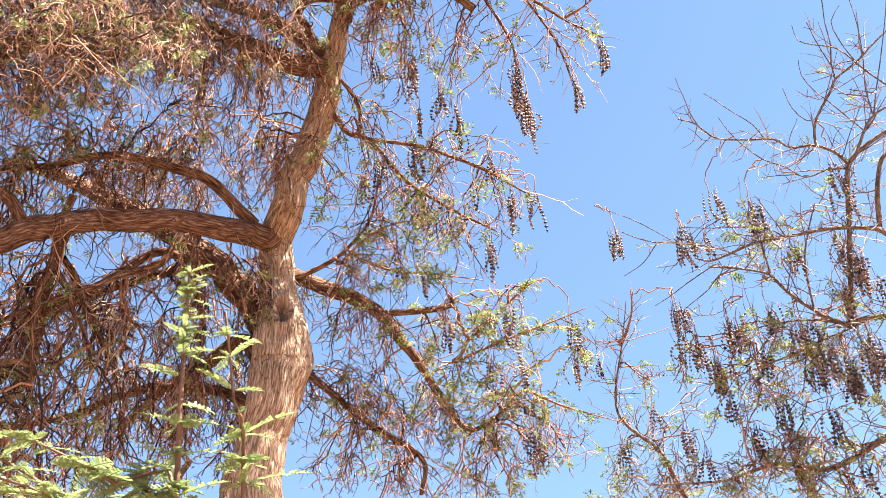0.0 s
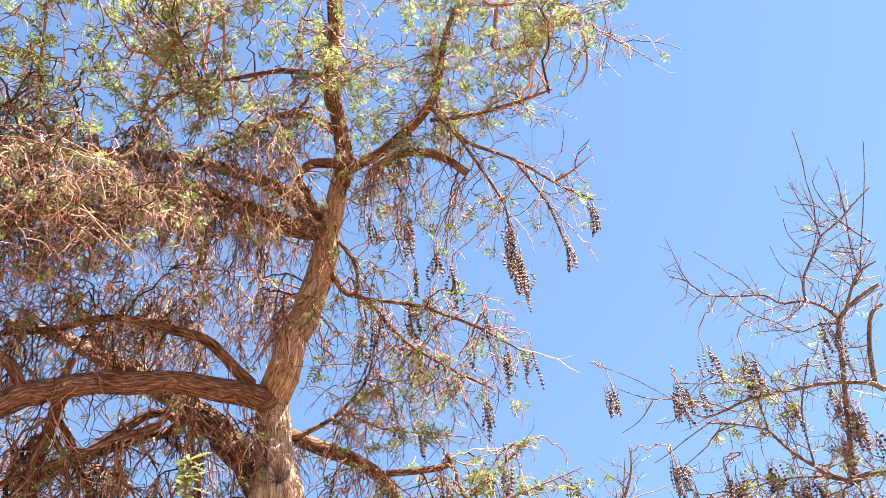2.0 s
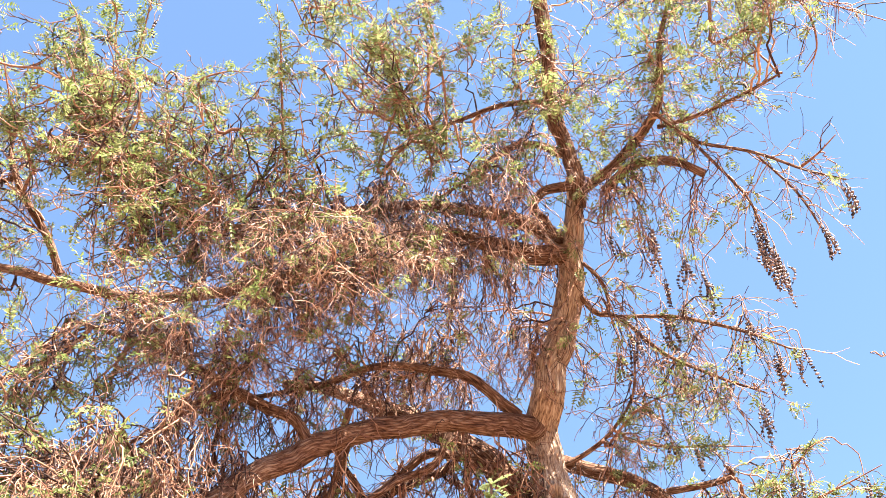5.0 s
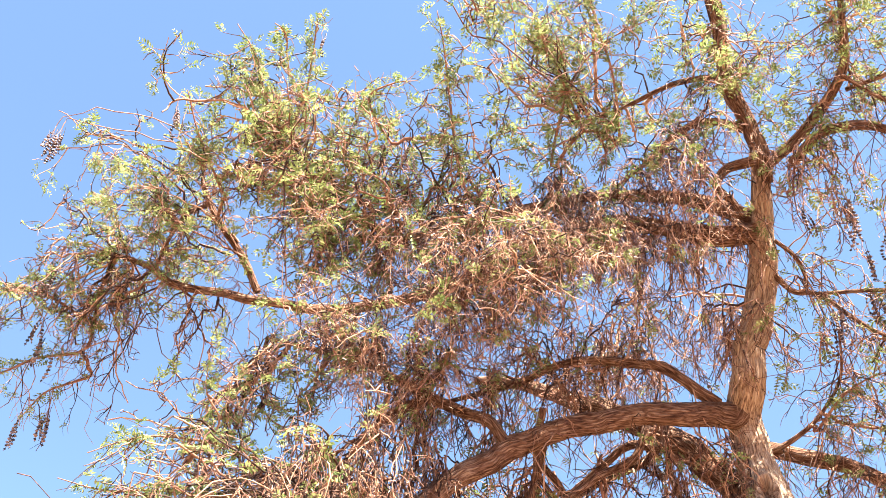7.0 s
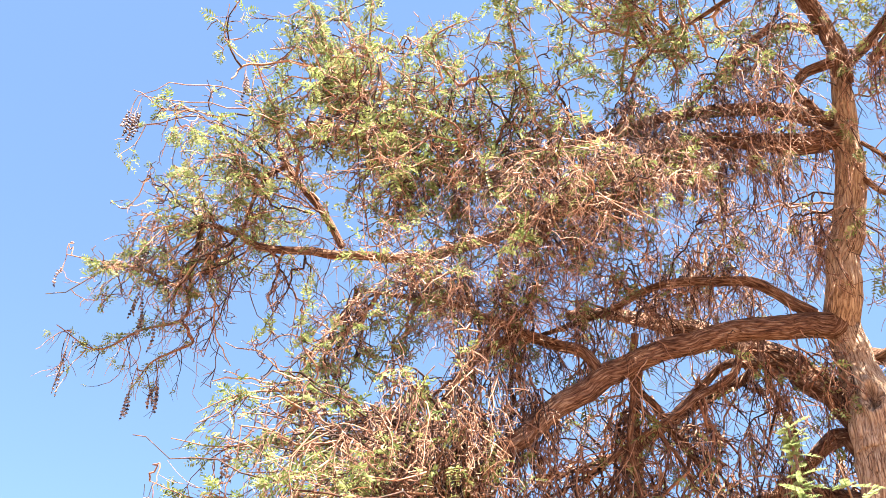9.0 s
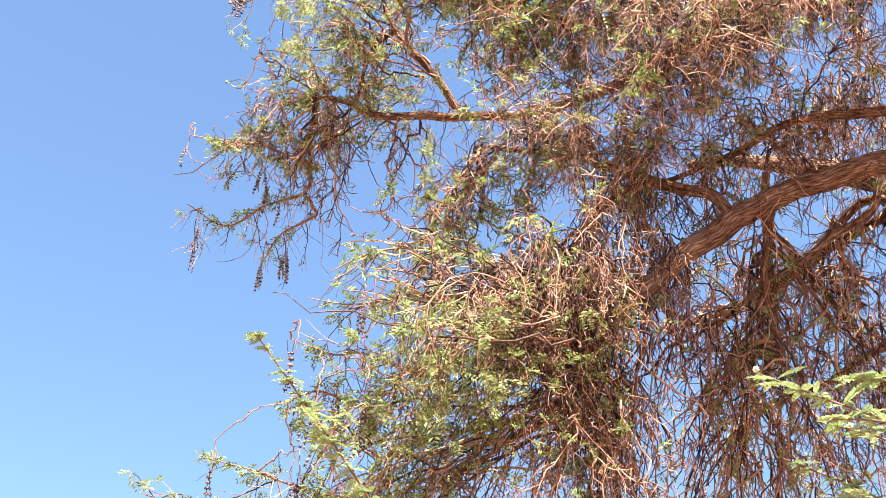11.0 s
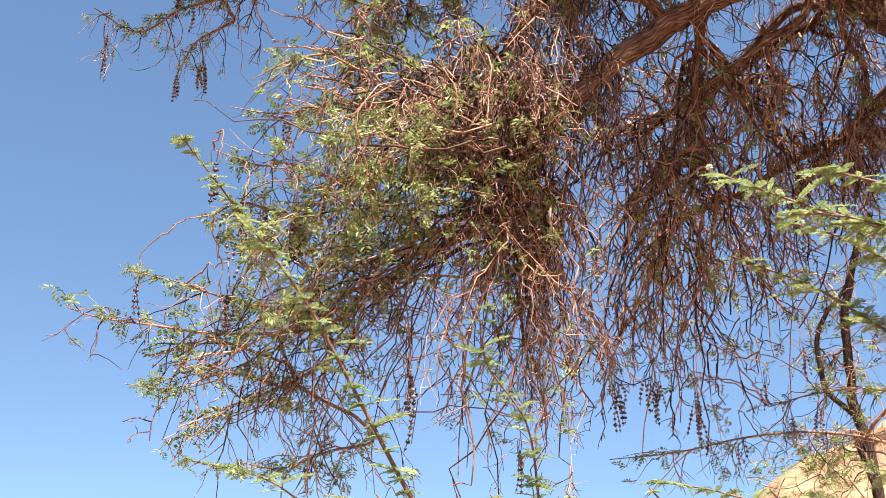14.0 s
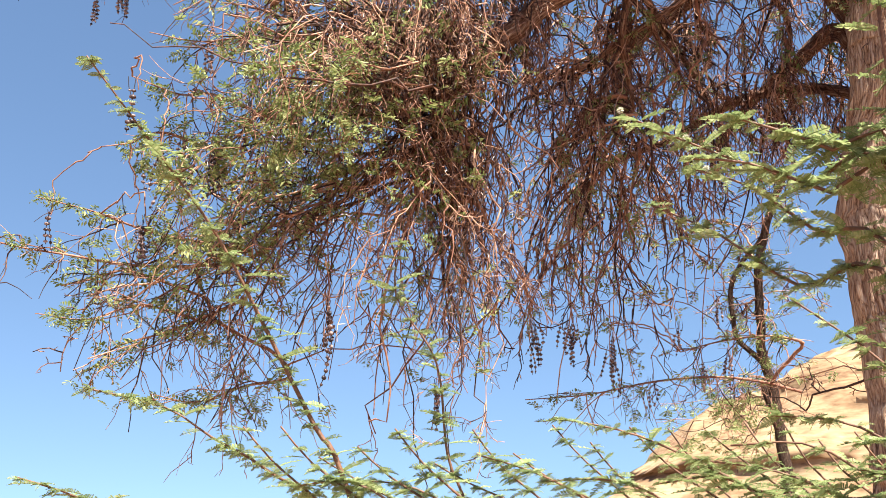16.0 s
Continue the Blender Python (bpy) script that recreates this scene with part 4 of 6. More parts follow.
shoot(main_tree, (-3.32, 2.92, 2.84, 0.0090), (-3.52, 2.57, 2.87, 0.0068), (-3.60, 2.32, 2.91, 0.0046), (-3.66, 2.10, 2.92, 0.0025))
shoot(main_tree, (-3.49, 2.82, 2.64, 0.0090), (-3.63, 2.55, 2.71, 0.0068), (-3.70, 2.43, 2.66, 0.0047), (-3.75, 2.31, 2.61, 0.0025))
shoot(main_tree, (-3.47, 2.88, 2.52, 0.0090), (-3.62, 2.62, 2.57, 0.0068), (-3.73, 2.44, 2.49, 0.0047), (-3.82, 2.25, 2.49, 0.0025))
shoot(main_tree, (-2.82, 2.89, 3.72, 0.0090), (-3.06, 2.63, 3.69, 0.0068), (-3.20, 2.46, 3.64, 0.0047), (-3.29, 2.28, 3.63, 0.0025))
shoot(main_tree, (-2.75, 2.81, 3.91, 0.0090), (-2.98, 2.54, 3.89, 0.0068), (-3.09, 2.41, 3.83, 0.0047), (-3.19, 2.31, 3.74, 0.0025))
shoot(main_tree, (-3.08, 2.87, 3.39, 0.0090), (-3.24, 2.61, 3.46, 0.0068), (-3.31, 2.48, 3.43, 0.0047), (-3.39, 2.29, 3.46, 0.0025))
shoot(main_tree, (-3.27, 2.78, 3.22, 0.0090), (-3.42, 2.51, 3.29, 0.0068), (-3.50, 2.39, 3.22, 0.0047), (-3.55, 2.29, 3.18, 0.0025))
shoot(main_tree, (-2.97, 2.67, 3.82, 0.0090), (-2.83, 2.67, 3.99, 0.0069), (-2.84, 2.56, 4.09, 0.0047), (-2.79, 2.48, 4.23, 0.0026))
shoot(main_tree, (-4.57, 3.11, 5.22, 0.0132), (-4.75, 2.93, 5.09, 0.0100), (-4.92, 2.77, 4.93, 0.0069), (-4.98, 2.50, 4.99, 0.0037))
shoot(main_tree, (-4.47, 3.10, 5.35, 0.0132), (-4.60, 2.76, 5.41, 0.0100), (-4.71, 2.54, 5.38, 0.0069), (-4.80, 2.33, 5.35, 0.0037))
shoot(main_tree, (-4.58, 3.23, 5.10, 0.0132), (-4.68, 3.13, 5.00, 0.0100), (-4.75, 3.06, 4.91, 0.0069), (-4.84, 3.03, 4.74, 0.0037), leaf=0.2)
shoot(main_tree, (-1.96, 3.22, 5.68, 0.0112), (-1.87, 2.92, 5.95, 0.0086), (-1.79, 2.69, 6.13, 0.0059), (-1.75, 2.53, 6.24, 0.0032))
shoot(main_tree, (-3.25, 2.73, 5.66, 0.0118), (-3.27, 2.46, 5.89, 0.0077), (-3.24, 2.25, 6.09, 0.0034))
shoot(main_tree, (-2.85, 2.90, 5.83, 0.0118), (-2.90, 2.59, 6.09, 0.0091), (-2.88, 2.36, 6.32, 0.0063), (-2.92, 2.20, 6.46, 0.0035))
shoot(main_tree, (-2.78, 2.81, 5.94, 0.0118), (-2.73, 2.69, 6.14, 0.0091), (-2.59, 2.52, 6.40, 0.0063), (-2.51, 2.42, 6.57, 0.0035))
shoot(main_tree, (-2.23, 2.91, 5.78, 0.0112), (-2.27, 2.70, 5.95, 0.0086), (-2.14, 2.72, 6.04, 0.0060), (-2.02, 2.80, 6.09, 0.0033))
shoot(main_tree, (-1.31, 3.47, 5.99, 0.0116), (-1.33, 3.16, 6.26, 0.0089), (-1.35, 2.92, 6.45, 0.0062), (-1.47, 2.78, 6.55, 0.0034))
shoot(main_tree, (-1.54, 3.54, 5.86, 0.0116), (-1.31, 3.30, 6.16, 0.0089), (-1.07, 3.22, 6.33, 0.0062), (-0.73, 3.24, 6.42, 0.0034))
shoot(main_tree, (-1.14, 3.61, 5.92, 0.0116), (-1.05, 3.29, 6.24, 0.0089), (-1.07, 2.91, 6.53, 0.0062), (-1.01, 2.66, 6.72, 0.0034))
shoot(main_tree, (0.51, 3.34, 6.37, 0.0118), (0.86, 3.33, 6.32, 0.0090), (1.07, 3.44, 6.20, 0.0062), (1.38, 3.56, 6.02, 0.0034), leaf=0.15)
shoot(main_tree, (0.48, 3.55, 6.22, 0.0118), (0.75, 3.48, 6.23, 0.0090), (0.95, 3.39, 6.27, 0.0062), (1.26, 3.28, 6.27, 0.0034))
shoot(main_tree, (0.92, 3.36, 6.29, 0.0118), (1.00, 3.49, 6.18, 0.0090), (1.00, 3.64, 6.06, 0.0062), (0.91, 3.73, 6.00, 0.0034), leaf=0.1)
shoot(main_tree, (0.73, 3.83, 5.39, 0.0110), (0.82, 3.75, 5.38, 0.0070), (0.91, 3.65, 5.38, 0.0031), leaf=0.0)
shoot(main_tree, (-0.58, 4.66, 4.46, 0.0110), (-0.41, 4.57, 4.57, 0.0084), (-0.25, 4.52, 4.61, 0.0057), (-0.12, 4.49, 4.60, 0.0031), leaf=1.2)
shoot(main_tree, (-0.46, 4.75, 4.53, 0.0112), (-0.28, 4.77, 4.46, 0.0085), (-0.02, 4.77, 4.41, 0.0058), (0.21, 4.76, 4.35, 0.0032))
shoot(main_tree, (0.12, 5.18, 4.21, 0.0116), (0.32, 5.07, 4.33, 0.0088), (0.50, 4.96, 4.43, 0.0060), (0.57, 4.92, 4.41, 0.0033))
shoot(main_tree, (0.01, 5.24, 4.09, 0.0116), (0.34, 5.15, 4.17, 0.0088), (0.61, 5.06, 4.22, 0.0060), (0.79, 4.98, 4.25, 0.0033))
shoot(main_tree, (0.44, 5.49, 3.99, 0.0120), (0.66, 5.47, 3.86, 0.0077), (0.93, 5.42, 3.73, 0.0034), leaf=0.6)
shoot(main_tree, (-1.77, 5.89, 2.45, 0.0124), (-1.98, 5.71, 2.51, 0.0105), (-2.23, 5.52, 2.53, 0.0086), (-2.48, 5.31, 2.49, 0.0068), (-2.73, 5.10, 2.42, 0.0050), (-3.02, 4.84, 2.38, 0.0033), leaf=0.6, size=0.07)
shoot(main_tree, (-1.67, 5.66, 2.69, 0.0120), (-1.82, 5.51, 2.72, 0.0090), (-2.02, 5.35, 2.69, 0.0061), (-2.21, 5.18, 2.62, 0.0033), leaf=0.6, size=0.07)
shoot(main_tree, (-3.25, 3.17, 2.30, 0.0090), (-3.37, 3.01, 2.25, 0.0068), (-3.49, 2.85, 2.17, 0.0047), (-3.58, 2.68, 2.19, 0.0025), leaf=1.5)
shoot(main_tree, (-3.35, 2.97, 2.64, 0.0090), (-3.55, 2.75, 2.48, 0.0068), (-3.69, 2.54, 2.37, 0.0047), (-3.74, 2.47, 2.19, 0.0025), leaf=1.0)
dress(main_tree, 0.003, 0.03, 22, 0.6, 0.15)
dress(main_tree, 0.03, 0.085, 12, 1.0, 0.1)
pod_bunch(main_tree, (0.45, 3.98, 5.22), 9, 0.34, 0.037)
pod_bunch(main_tree, (0.50, 4.08, 5.10), 10, 0.34, 0.043)
pod_bunch(main_tree, (0.75, 3.98, 5.09), 4, 0.23, 0.021)
pod_bunch(main_tree, (0.89, 3.80, 5.19), 3, 0.20, 0.018)
pod_bunch(main_tree, (0.26, 4.65, 4.53), 2, 0.14, 0.016)
pod_bunch(main_tree, (-0.10, 4.07, 5.44), 5, 0.34, 0.039)
pod_bunch(main_tree, (0.13, 4.26, 5.23), 3, 0.22, 0.026)
pod_bunch(main_tree, (0.05, 4.23, 5.27), 2, 0.11, 0.016)
pod_bunch(main_tree, (-0.13, 4.39, 5.07), 3, 0.16, 0.029)
pod_bunch(main_tree, (-0.29, 4.42, 5.03), 3, 0.19, 0.026)
pod_bunch(main_tree, (0.40, 4.49, 4.75), 2, 0.16, 0.019)
pod_bunch(main_tree, (0.49, 4.49, 4.74), 3, 0.09, 0.025)
pod_bunch(main_tree, (0.29, 4.37, 4.92), 2, 0.09, 0.016)
pod_bunch(main_tree, (-0.01, 4.96, 4.21), 2, 0.11, 0.019)
pod_bunch(main_tree, (0.36, 5.09, 4.36), 4, 0.20, 0.047)
pod_bunch(main_tree, (0.73, 5.19, 4.31), 6, 0.44, 0.068)
pod_bunch(main_tree, (0.48, 5.57, 3.77), 6, 0.24, 0.048)
pod_bunch(main_tree, (0.42, 5.33, 4.10), 4, 0.14, 0.034)
pod_bunch(main_tree, (0.24, 5.24, 4.08), 3, 0.10, 0.027)
pod_bunch(main_tree, (-0.42, 4.54, 5.02), 3, 0.23, 0.026)
pod_bunch(main_tree, (-0.10, 4.81, 4.47), 3, 0.10, 0.032)
pod_bunch(main_tree, (-4.70, 3.10, 4.79), 4, 0.20, 0.034)
pod_bunch(main_tree, (-4.81, 3.01, 4.72), 2, 0.16, 0.015)
pod_bunch(main_tree, (-4.86, 2.36, 5.36), 1, 0.21, 0.011)
pod_bunch(main_tree, (-5.04, 2.64, 4.90), 2, 0.34, 0.019)
pod_bunch(main_tree, (-4.53, 2.66, 5.54), 3, 0.23, 0.026)
pod_bunch(main_tree, (-4.61, 2.94, 5.07), 1, 0.13, 0.011)
pod_bunch(main_tree, (-4.36, 2.24, 6.28), 3, 0.18, 0.047)
pod_bunch(main_tree, (-3.65, 2.52, 6.44), 2, 0.21, 0.019)
pod_bunch(main_tree, (-4.70, 2.90, 5.17), 2, 0.11, 0.019)
pod_bunch(main_tree, (-2.95, 2.76, 3.94), 4, 0.13, 0.037)
pod_bunch(main_tree, (-3.37, 2.76, 3.34), 6, 0.25, 0.037)
pod_bunch(main_tree, (-3.46, 2.64, 3.37), 4, 0.20, 0.026)
pod_bunch(main_tree, (-3.55, 2.59, 3.26), 2, 0.11, 0.013)
pod_bunch(main_tree, (-3.72, 2.20, 2.91), 1, 0.16, 0.005)
pod_bunch(main_tree, (-3.53, 2.49, 2.87), 3, 0.06, 0.020)
pod_bunch(main_tree, (-3.15, 3.29, 2.68), 2, 0.17, 0.013)
pod_bunch(main_tree, (-3.21, 2.54, 3.66), 2, 0.10, 0.026)
pod_bunch(main_tree, (-3.08, 5.04, 2.90), 2, 0.17, 0.034)
pod_bunch(main_tree, (-2.88, 5.15, 2.89), 4, 0.17, 0.069)
pod_bunch(main_tree, (-2.68, 5.28, 2.77), 2, 0.17, 0.024)
pod_bunch(main_tree, (-2.38, 5.61, 2.88), 2, 0.17, 0.036)
pod_bunch(main_tree, (-2.53, 5.50, 2.55), 2, 0.17, 0.031)
pod_bunch(main_tree, (-2.15, 5.65, 3.06), 2, 0.21, 0.018)
pod_bunch(main_tree, (-2.93, 3.83, 2.31), 2, 0.18, 0.011)
pod_bunch(main_tree, (-2.28, 5.69, 2.65), 2, 0.17, 0.018)
pod_bunch(main_tree, (-2.13, 5.74, 2.70), 2, 0.18, 0.021)
pod_bunch(main_tree, (-0.10, 4.07, 5.46), 2, 0.30, 0.025)
pod_bunch(main_tree, (-0.08, 4.22, 5.23), 2, 0.22, 0.025)
pod_bunch(main_tree, (0.14, 4.27, 5.14), 2, 0.22, 0.025)
pod_bunch(main_tree, (0.30, 4.41, 4.91), 1, 0.20, 0.025)
pod_bunch(main_tree, (0.40, 4.52, 4.75), 1, 0.22, 0.025)
pod_bunch(main_tree, (0.27, 4.65, 4.54), 2, 0.20, 0.025)
pod_bunch(main_tree, (0.54, 4.53, 4.73), 1, 0.18, 0.025)
pod_bunch(main_tree, (-0.12, 4.37, 4.99), 2, 0.20, 0.025)
pod_bunch(main_tree, (-0.34, 4.39, 4.95), 2, 0.25, 0.025)
pod_bunch(main_tree, (-0.01, 4.89, 4.16), 2, 0.18, 0.025)
pod_bunch(main_tree, (0.36, 4.85, 4.21), 2, 0.30, 0.025)
pod_bunch(main_tree, (0.05, 4.21, 5.24), 1, 0.15, 0.025)
pod_bunch(main_tree, (0.19, 4.49, 4.80), 1, 0.15, 0.025)
pod_bunch(main_tree, (-0.26, 4.65, 4.53), 1, 0.15, 0.025)
pod_bunch(main_tree, (0.42, 5.21, 3.63), 2, 0.20, 0.025)
pod_bunch(main_tree, (-0.31, 4.07, 5.46), 2, 0.20, 0.025)
pod_bunch(main_tree, (0.23, 5.01, 3.97), 1, 0.18, 0.025)
pod_bunch(main_tree, (-4.44, 2.64, 5.54), 2, 0.25, 0.030)
pod_bunch(main_tree, (-4.59, 2.78, 5.29), 2, 0.30, 0.030)
pod_bunch(main_tree, (-4.42, 2.99, 5.20), 1, 0.20, 0.030)
pod_bunch(main_tree, (-3.54, 2.49, 6.27), 2, 0.20, 0.030)
pod_bunch(main_tree, (-4.21, 2.19, 6.14), 2, 0.20, 0.030)
pod_bunch(main_tree, (-2.64, 2.65, 6.69), 1, 0.15, 0.030)
pod_bunch(main_tree, (-2.93, 2.38, 3.07), 3, 0.20, 0.030)
pod_bunch(main_tree, (-3.12, 2.26, 3.02), 2, 0.20, 0.030)
pod_bunch(main_tree, (-2.59, 4.20, 2.61), 2, 0.17, 0.030)
pod_bunch(main_tree, (-2.43, 4.32, 2.64), 2, 0.17, 0.030)
pod_bunch(main_tree, (-2.30, 4.47, 2.53), 2, 0.17, 0.030)
pod_bunch(main_tree, (-2.72, 2.80, 2.51), 2, 0.30, 0.030)
pod_bunch(main_tree, (-3.13, 2.13, 3.27), 1, 0.12, 0.030)
pod_bunch(main_tree, (-3.23, 2.28, 2.77), 2, 0.10, 0.030)

# ---- the second thorn tree, beside it ----
right_tree = thing("thorn_tree", (3.05, 5.2, 0), "smaller thorn tree with bare grey shoots and many ripe pods", "tree")
limb(right_tree, (3.05, 5.2, -0.15, 0.16), (3.0, 5.15, 1.5, 0.12), (2.98, 5.05, 3.0, 0.10), (2.95, 4.95, 3.9, 0.08), (2.95, 4.85, 4.6, 0.05), (3.05, 4.75, 5.3, 0.03), name="trunk", sides=24)
limb(right_tree, (2.27, 5.02, 4.04, 0.019), (2.27, 4.84, 4.29, 0.019), (2.27, 4.69, 4.48, 0.018), (2.27, 4.57, 4.64, 0.018), (2.27, 4.48, 4.74, 0.017), (2.32, 4.42, 4.80, 0.016), (2.40, 4.37, 4.84, 0.016), (2.49, 4.32, 4.87, 0.015), material=GREY_BARK, slim=0.8)
limb(right_tree, (2.29, 4.50, 4.78, 0.013), (2.23, 4.47, 4.84, 0.012), (2.12, 4.45, 4.89, 0.011), (1.98, 4.45, 4.89, 0.009), (1.89, 4.43, 4.94, 0.008), (1.74, 4.43, 4.95, 0.007), (1.57, 4.42, 4.97, 0.006), (1.46, 4.38, 5.05, 0.005), (1.37, 4.37, 5.08, 0.004), material=GREY_BARK, slim=0.8)
limb(right_tree, (2.12, 4.44, 4.88, 0.011), (2.11, 4.39, 4.94, 0.010), (2.13, 4.34, 5.01, 0.009), (2.21, 4.26, 5.12, 0.009), (2.24, 4.22, 5.17, 0.008), (2.35, 4.17, 5.23, 0.008), (2.45, 4.12, 5.31, 0.007), (2.55, 4.07, 5.38, 0.006), material=GREY_BARK, slim=0.8)
limb(right_tree, (2.25, 4.24, 5.19, 0.008), (2.23, 4.19, 5.26, 0.007), (2.23, 4.13, 5.34, 0.006), (2.20, 4.05, 5.44, 0.005), (2.19, 3.98, 5.54, 0.005), (2.15, 3.87, 5.69, 0.004), material=GREY_BARK, slim=0.62, step=0.04)
limb(right_tree, (2.36, 4.18, 5.25, 0.006), (2.31, 4.14, 5.30, 0.005), (2.26, 4.09, 5.36, 0.005), (2.23, 4.04, 5.43, 0.004), (2.28, 3.99, 5.50, 0.003), material=GREY_BARK, slim=0.62, step=0.04)
limb(right_tree, (2.50, 4.20, 5.07, 0.008), (2.41, 4.17, 5.14, 0.007), (2.33, 4.14, 5.22, 0.006), (2.25, 4.12, 5.30, 0.006), (2.13, 4.11, 5.33, 0.005), (2.05, 4.11, 5.37, 0.004), (2.03, 4.08, 5.46, 0.003), material=GREY_BARK, slim=0.62, step=0.04)
limb(right_tree, (2.37, 4.36, 4.90, 0.006), (2.29, 4.33, 4.98, 0.006), (2.20, 4.29, 5.06, 0.005), (2.12, 4.26, 5.13, 0.004), (2.06, 4.22, 5.21, 0.004), (2.05, 4.18, 5.29, 0.003), material=GREY_BARK, slim=0.62, step=0.04)
limb(right_tree, (2.30, 4.38, 4.78, 0.011), (2.35, 4.30, 4.88, 0.010), (2.39, 4.25, 4.92, 0.009), (2.47, 4.21, 4.95, 0.008), material=GREY_BARK, slim=0.8)
limb(right_tree, (2.39, 4.26, 4.93, 0.007), (2.36, 4.18, 5.06, 0.006), (2.36, 4.09, 5.21, 0.005), (2.34, 4.00, 5.35, 0.004), (2.30, 3.91, 5.50, 0.003), material=GREY_BARK, slim=0.62, step=0.04)
limb(right_tree, (2.39, 4.25, 4.92, 0.007), (2.41, 4.18, 5.03, 0.006), (2.45, 4.08, 5.19, 0.005), (2.49, 3.95, 5.39, 0.004), (2.51, 3.85, 5.55, 0.004), material=GREY_BARK, slim=0.62, step=0.04)
limb(right_tree, (2.15, 4.38, 5.01, 0.005), (2.08, 4.38, 5.02, 0.005), (2.01, 4.35, 5.09, 0.004), (1.97, 4.30, 5.20, 0.003), material=GREY_BARK, slim=0.62, step=0.04)
limb(right_tree, (1.85, 4.45, 4.96, 0.006), (1.79, 4.41, 5.04, 0.005), (1.67, 4.37, 5.12, 0.004), (1.60, 4.35, 5.18, 0.004), (1.54, 4.34, 5.23, 0.003), material=GREY_BARK, slim=0.62, step=0.04)
limb(right_tree, (2.44, 4.69, 4.47, 0.019), (2.43, 4.54, 4.65, 0.017), (2.45, 4.44, 4.76, 0.015), (2.50, 4.38, 4.78, 0.012), material=GREY_BARK, slim=0.8)
limb(right_tree, (2.31, 4.55, 4.79, 0.008), (2.20, 4.56, 4.80, 0.008), (2.07, 4.58, 4.77, 0.007), (1.96, 4.55, 4.83, 0.006), (1.84, 4.53, 4.88, 0.005), (1.72, 4.48, 4.97, 0.005), (1.66, 4.45, 5.04, 0.004), (1.61, 4.41, 5.11, 0.003), material=GREY_BARK, slim=0.62, step=0.04)
limb(right_tree, (2.95, 4.88, 4.30, 0.034), (2.78, 4.66, 4.34, 0.030), (2.64, 4.61, 4.38, 0.028), (2.49, 4.67, 4.40, 0.022), (2.41, 4.67, 4.45, 0.018), (2.28, 4.68, 4.48, 0.015), (2.13, 4.72, 4.50, 0.013), (2.02, 4.75, 4.50, 0.012), (1.89, 4.79, 4.51, 0.011), (1.77, 4.83, 4.51, 0.010), (1.65, 4.89, 4.49, 0.009), (1.54, 4.94, 4.48, 0.008), (1.46, 4.95, 4.51, 0.005), material=GREY_BARK, slim=0.8)
limb(right_tree, (2.95, 4.95, 3.85, 0.030), (2.58, 4.91, 4.02, 0.024), (2.25, 5.02, 4.06, 0.019), (2.26, 5.00, 4.03, 0.016), (2.14, 5.00, 4.09, 0.015), (2.07, 4.99, 4.14, 0.013), (1.99, 4.98, 4.21, 0.012), (1.91, 4.96, 4.30, 0.011), (1.86, 4.94, 4.36, 0.009), (1.77, 4.95, 4.40, 0.008), (1.66, 4.97, 4.44, 0.008), (1.54, 4.99, 4.47, 0.006), material=GREY_BARK, slim=0.8)
limb(right_tree, (2.06, 4.96, 4.13, 0.011), (2.05, 4.91, 4.26, 0.010), (2.05, 4.86, 4.41, 0.009), (2.09, 4.82, 4.54, 0.008), (2.15, 4.75, 4.70, 0.005), material=GREY_BARK, slim=0.62, step=0.04)
limb(right_tree, (1.82, 4.83, 4.29, 0.009), (1.81, 4.81, 4.43, 0.008), (1.80, 4.81, 4.53, 0.007), (1.71, 4.85, 4.59, 0.005), material=GREY_BARK, slim=0.62, step=0.04)
limb(right_tree, (1.51, 4.78, 4.36, 0.006), (1.37, 4.90, 4.32, 0.005), (1.29, 5.00, 4.30, 0.004), (1.21, 5.09, 4.29, 0.003), material=GREY_BARK, slim=0.62, step=0.04)
limb(right_tree, (1.64, 4.80, 4.33, 0.006), (1.54, 4.87, 4.33, 0.006), (1.50, 4.95, 4.30, 0.005), (1.40, 5.05, 4.26, 0.004), (1.38, 5.11, 4.26, 0.003), material=GREY_BARK, slim=0.62, step=0.04)
limb(right_tree, (1.81, 4.67, 4.49, 0.005), (1.68, 4.71, 4.55, 0.005), (1.51, 4.76, 4.59, 0.004), (1.39, 4.81, 4.64, 0.004), material=GREY_BARK, slim=0.62, step=0.04)
limb(right_tree, (1.64, 4.75, 4.39, 0.005), (1.50, 4.75, 4.46, 0.006), (1.29, 4.76, 4.51, 0.006), (1.22, 4.80, 4.54, 0.006), (1.13, 4.81, 4.58, 0.005), (1.04, 4.82, 4.64, 0.004), material=GREY_BARK, slim=0.62, step=0.04)
limb(right_tree, (1.27, 4.68, 4.48, 0.004), (1.10, 4.67, 4.61, 0.004), (0.99, 4.69, 4.69, 0.003), (0.89, 4.72, 4.77, 0.003), material=GREY_BARK, slim=0.62, step=0.04)
limb(right_tree, (1.19, 4.70, 4.47, 0.005), (1.13, 4.85, 4.44, 0.004), (1.04, 4.98, 4.44, 0.003), material=GREY_BARK, slim=0.62, step=0.04)
limb(right_tree, (1.97, 4.90, 4.20, 0.005), (1.96, 4.90, 4.31, 0.005), (1.94, 4.91, 4.40, 0.004), (1.95, 4.90, 4.52, 0.003), material=GREY_BARK, slim=0.62, step=0.04)
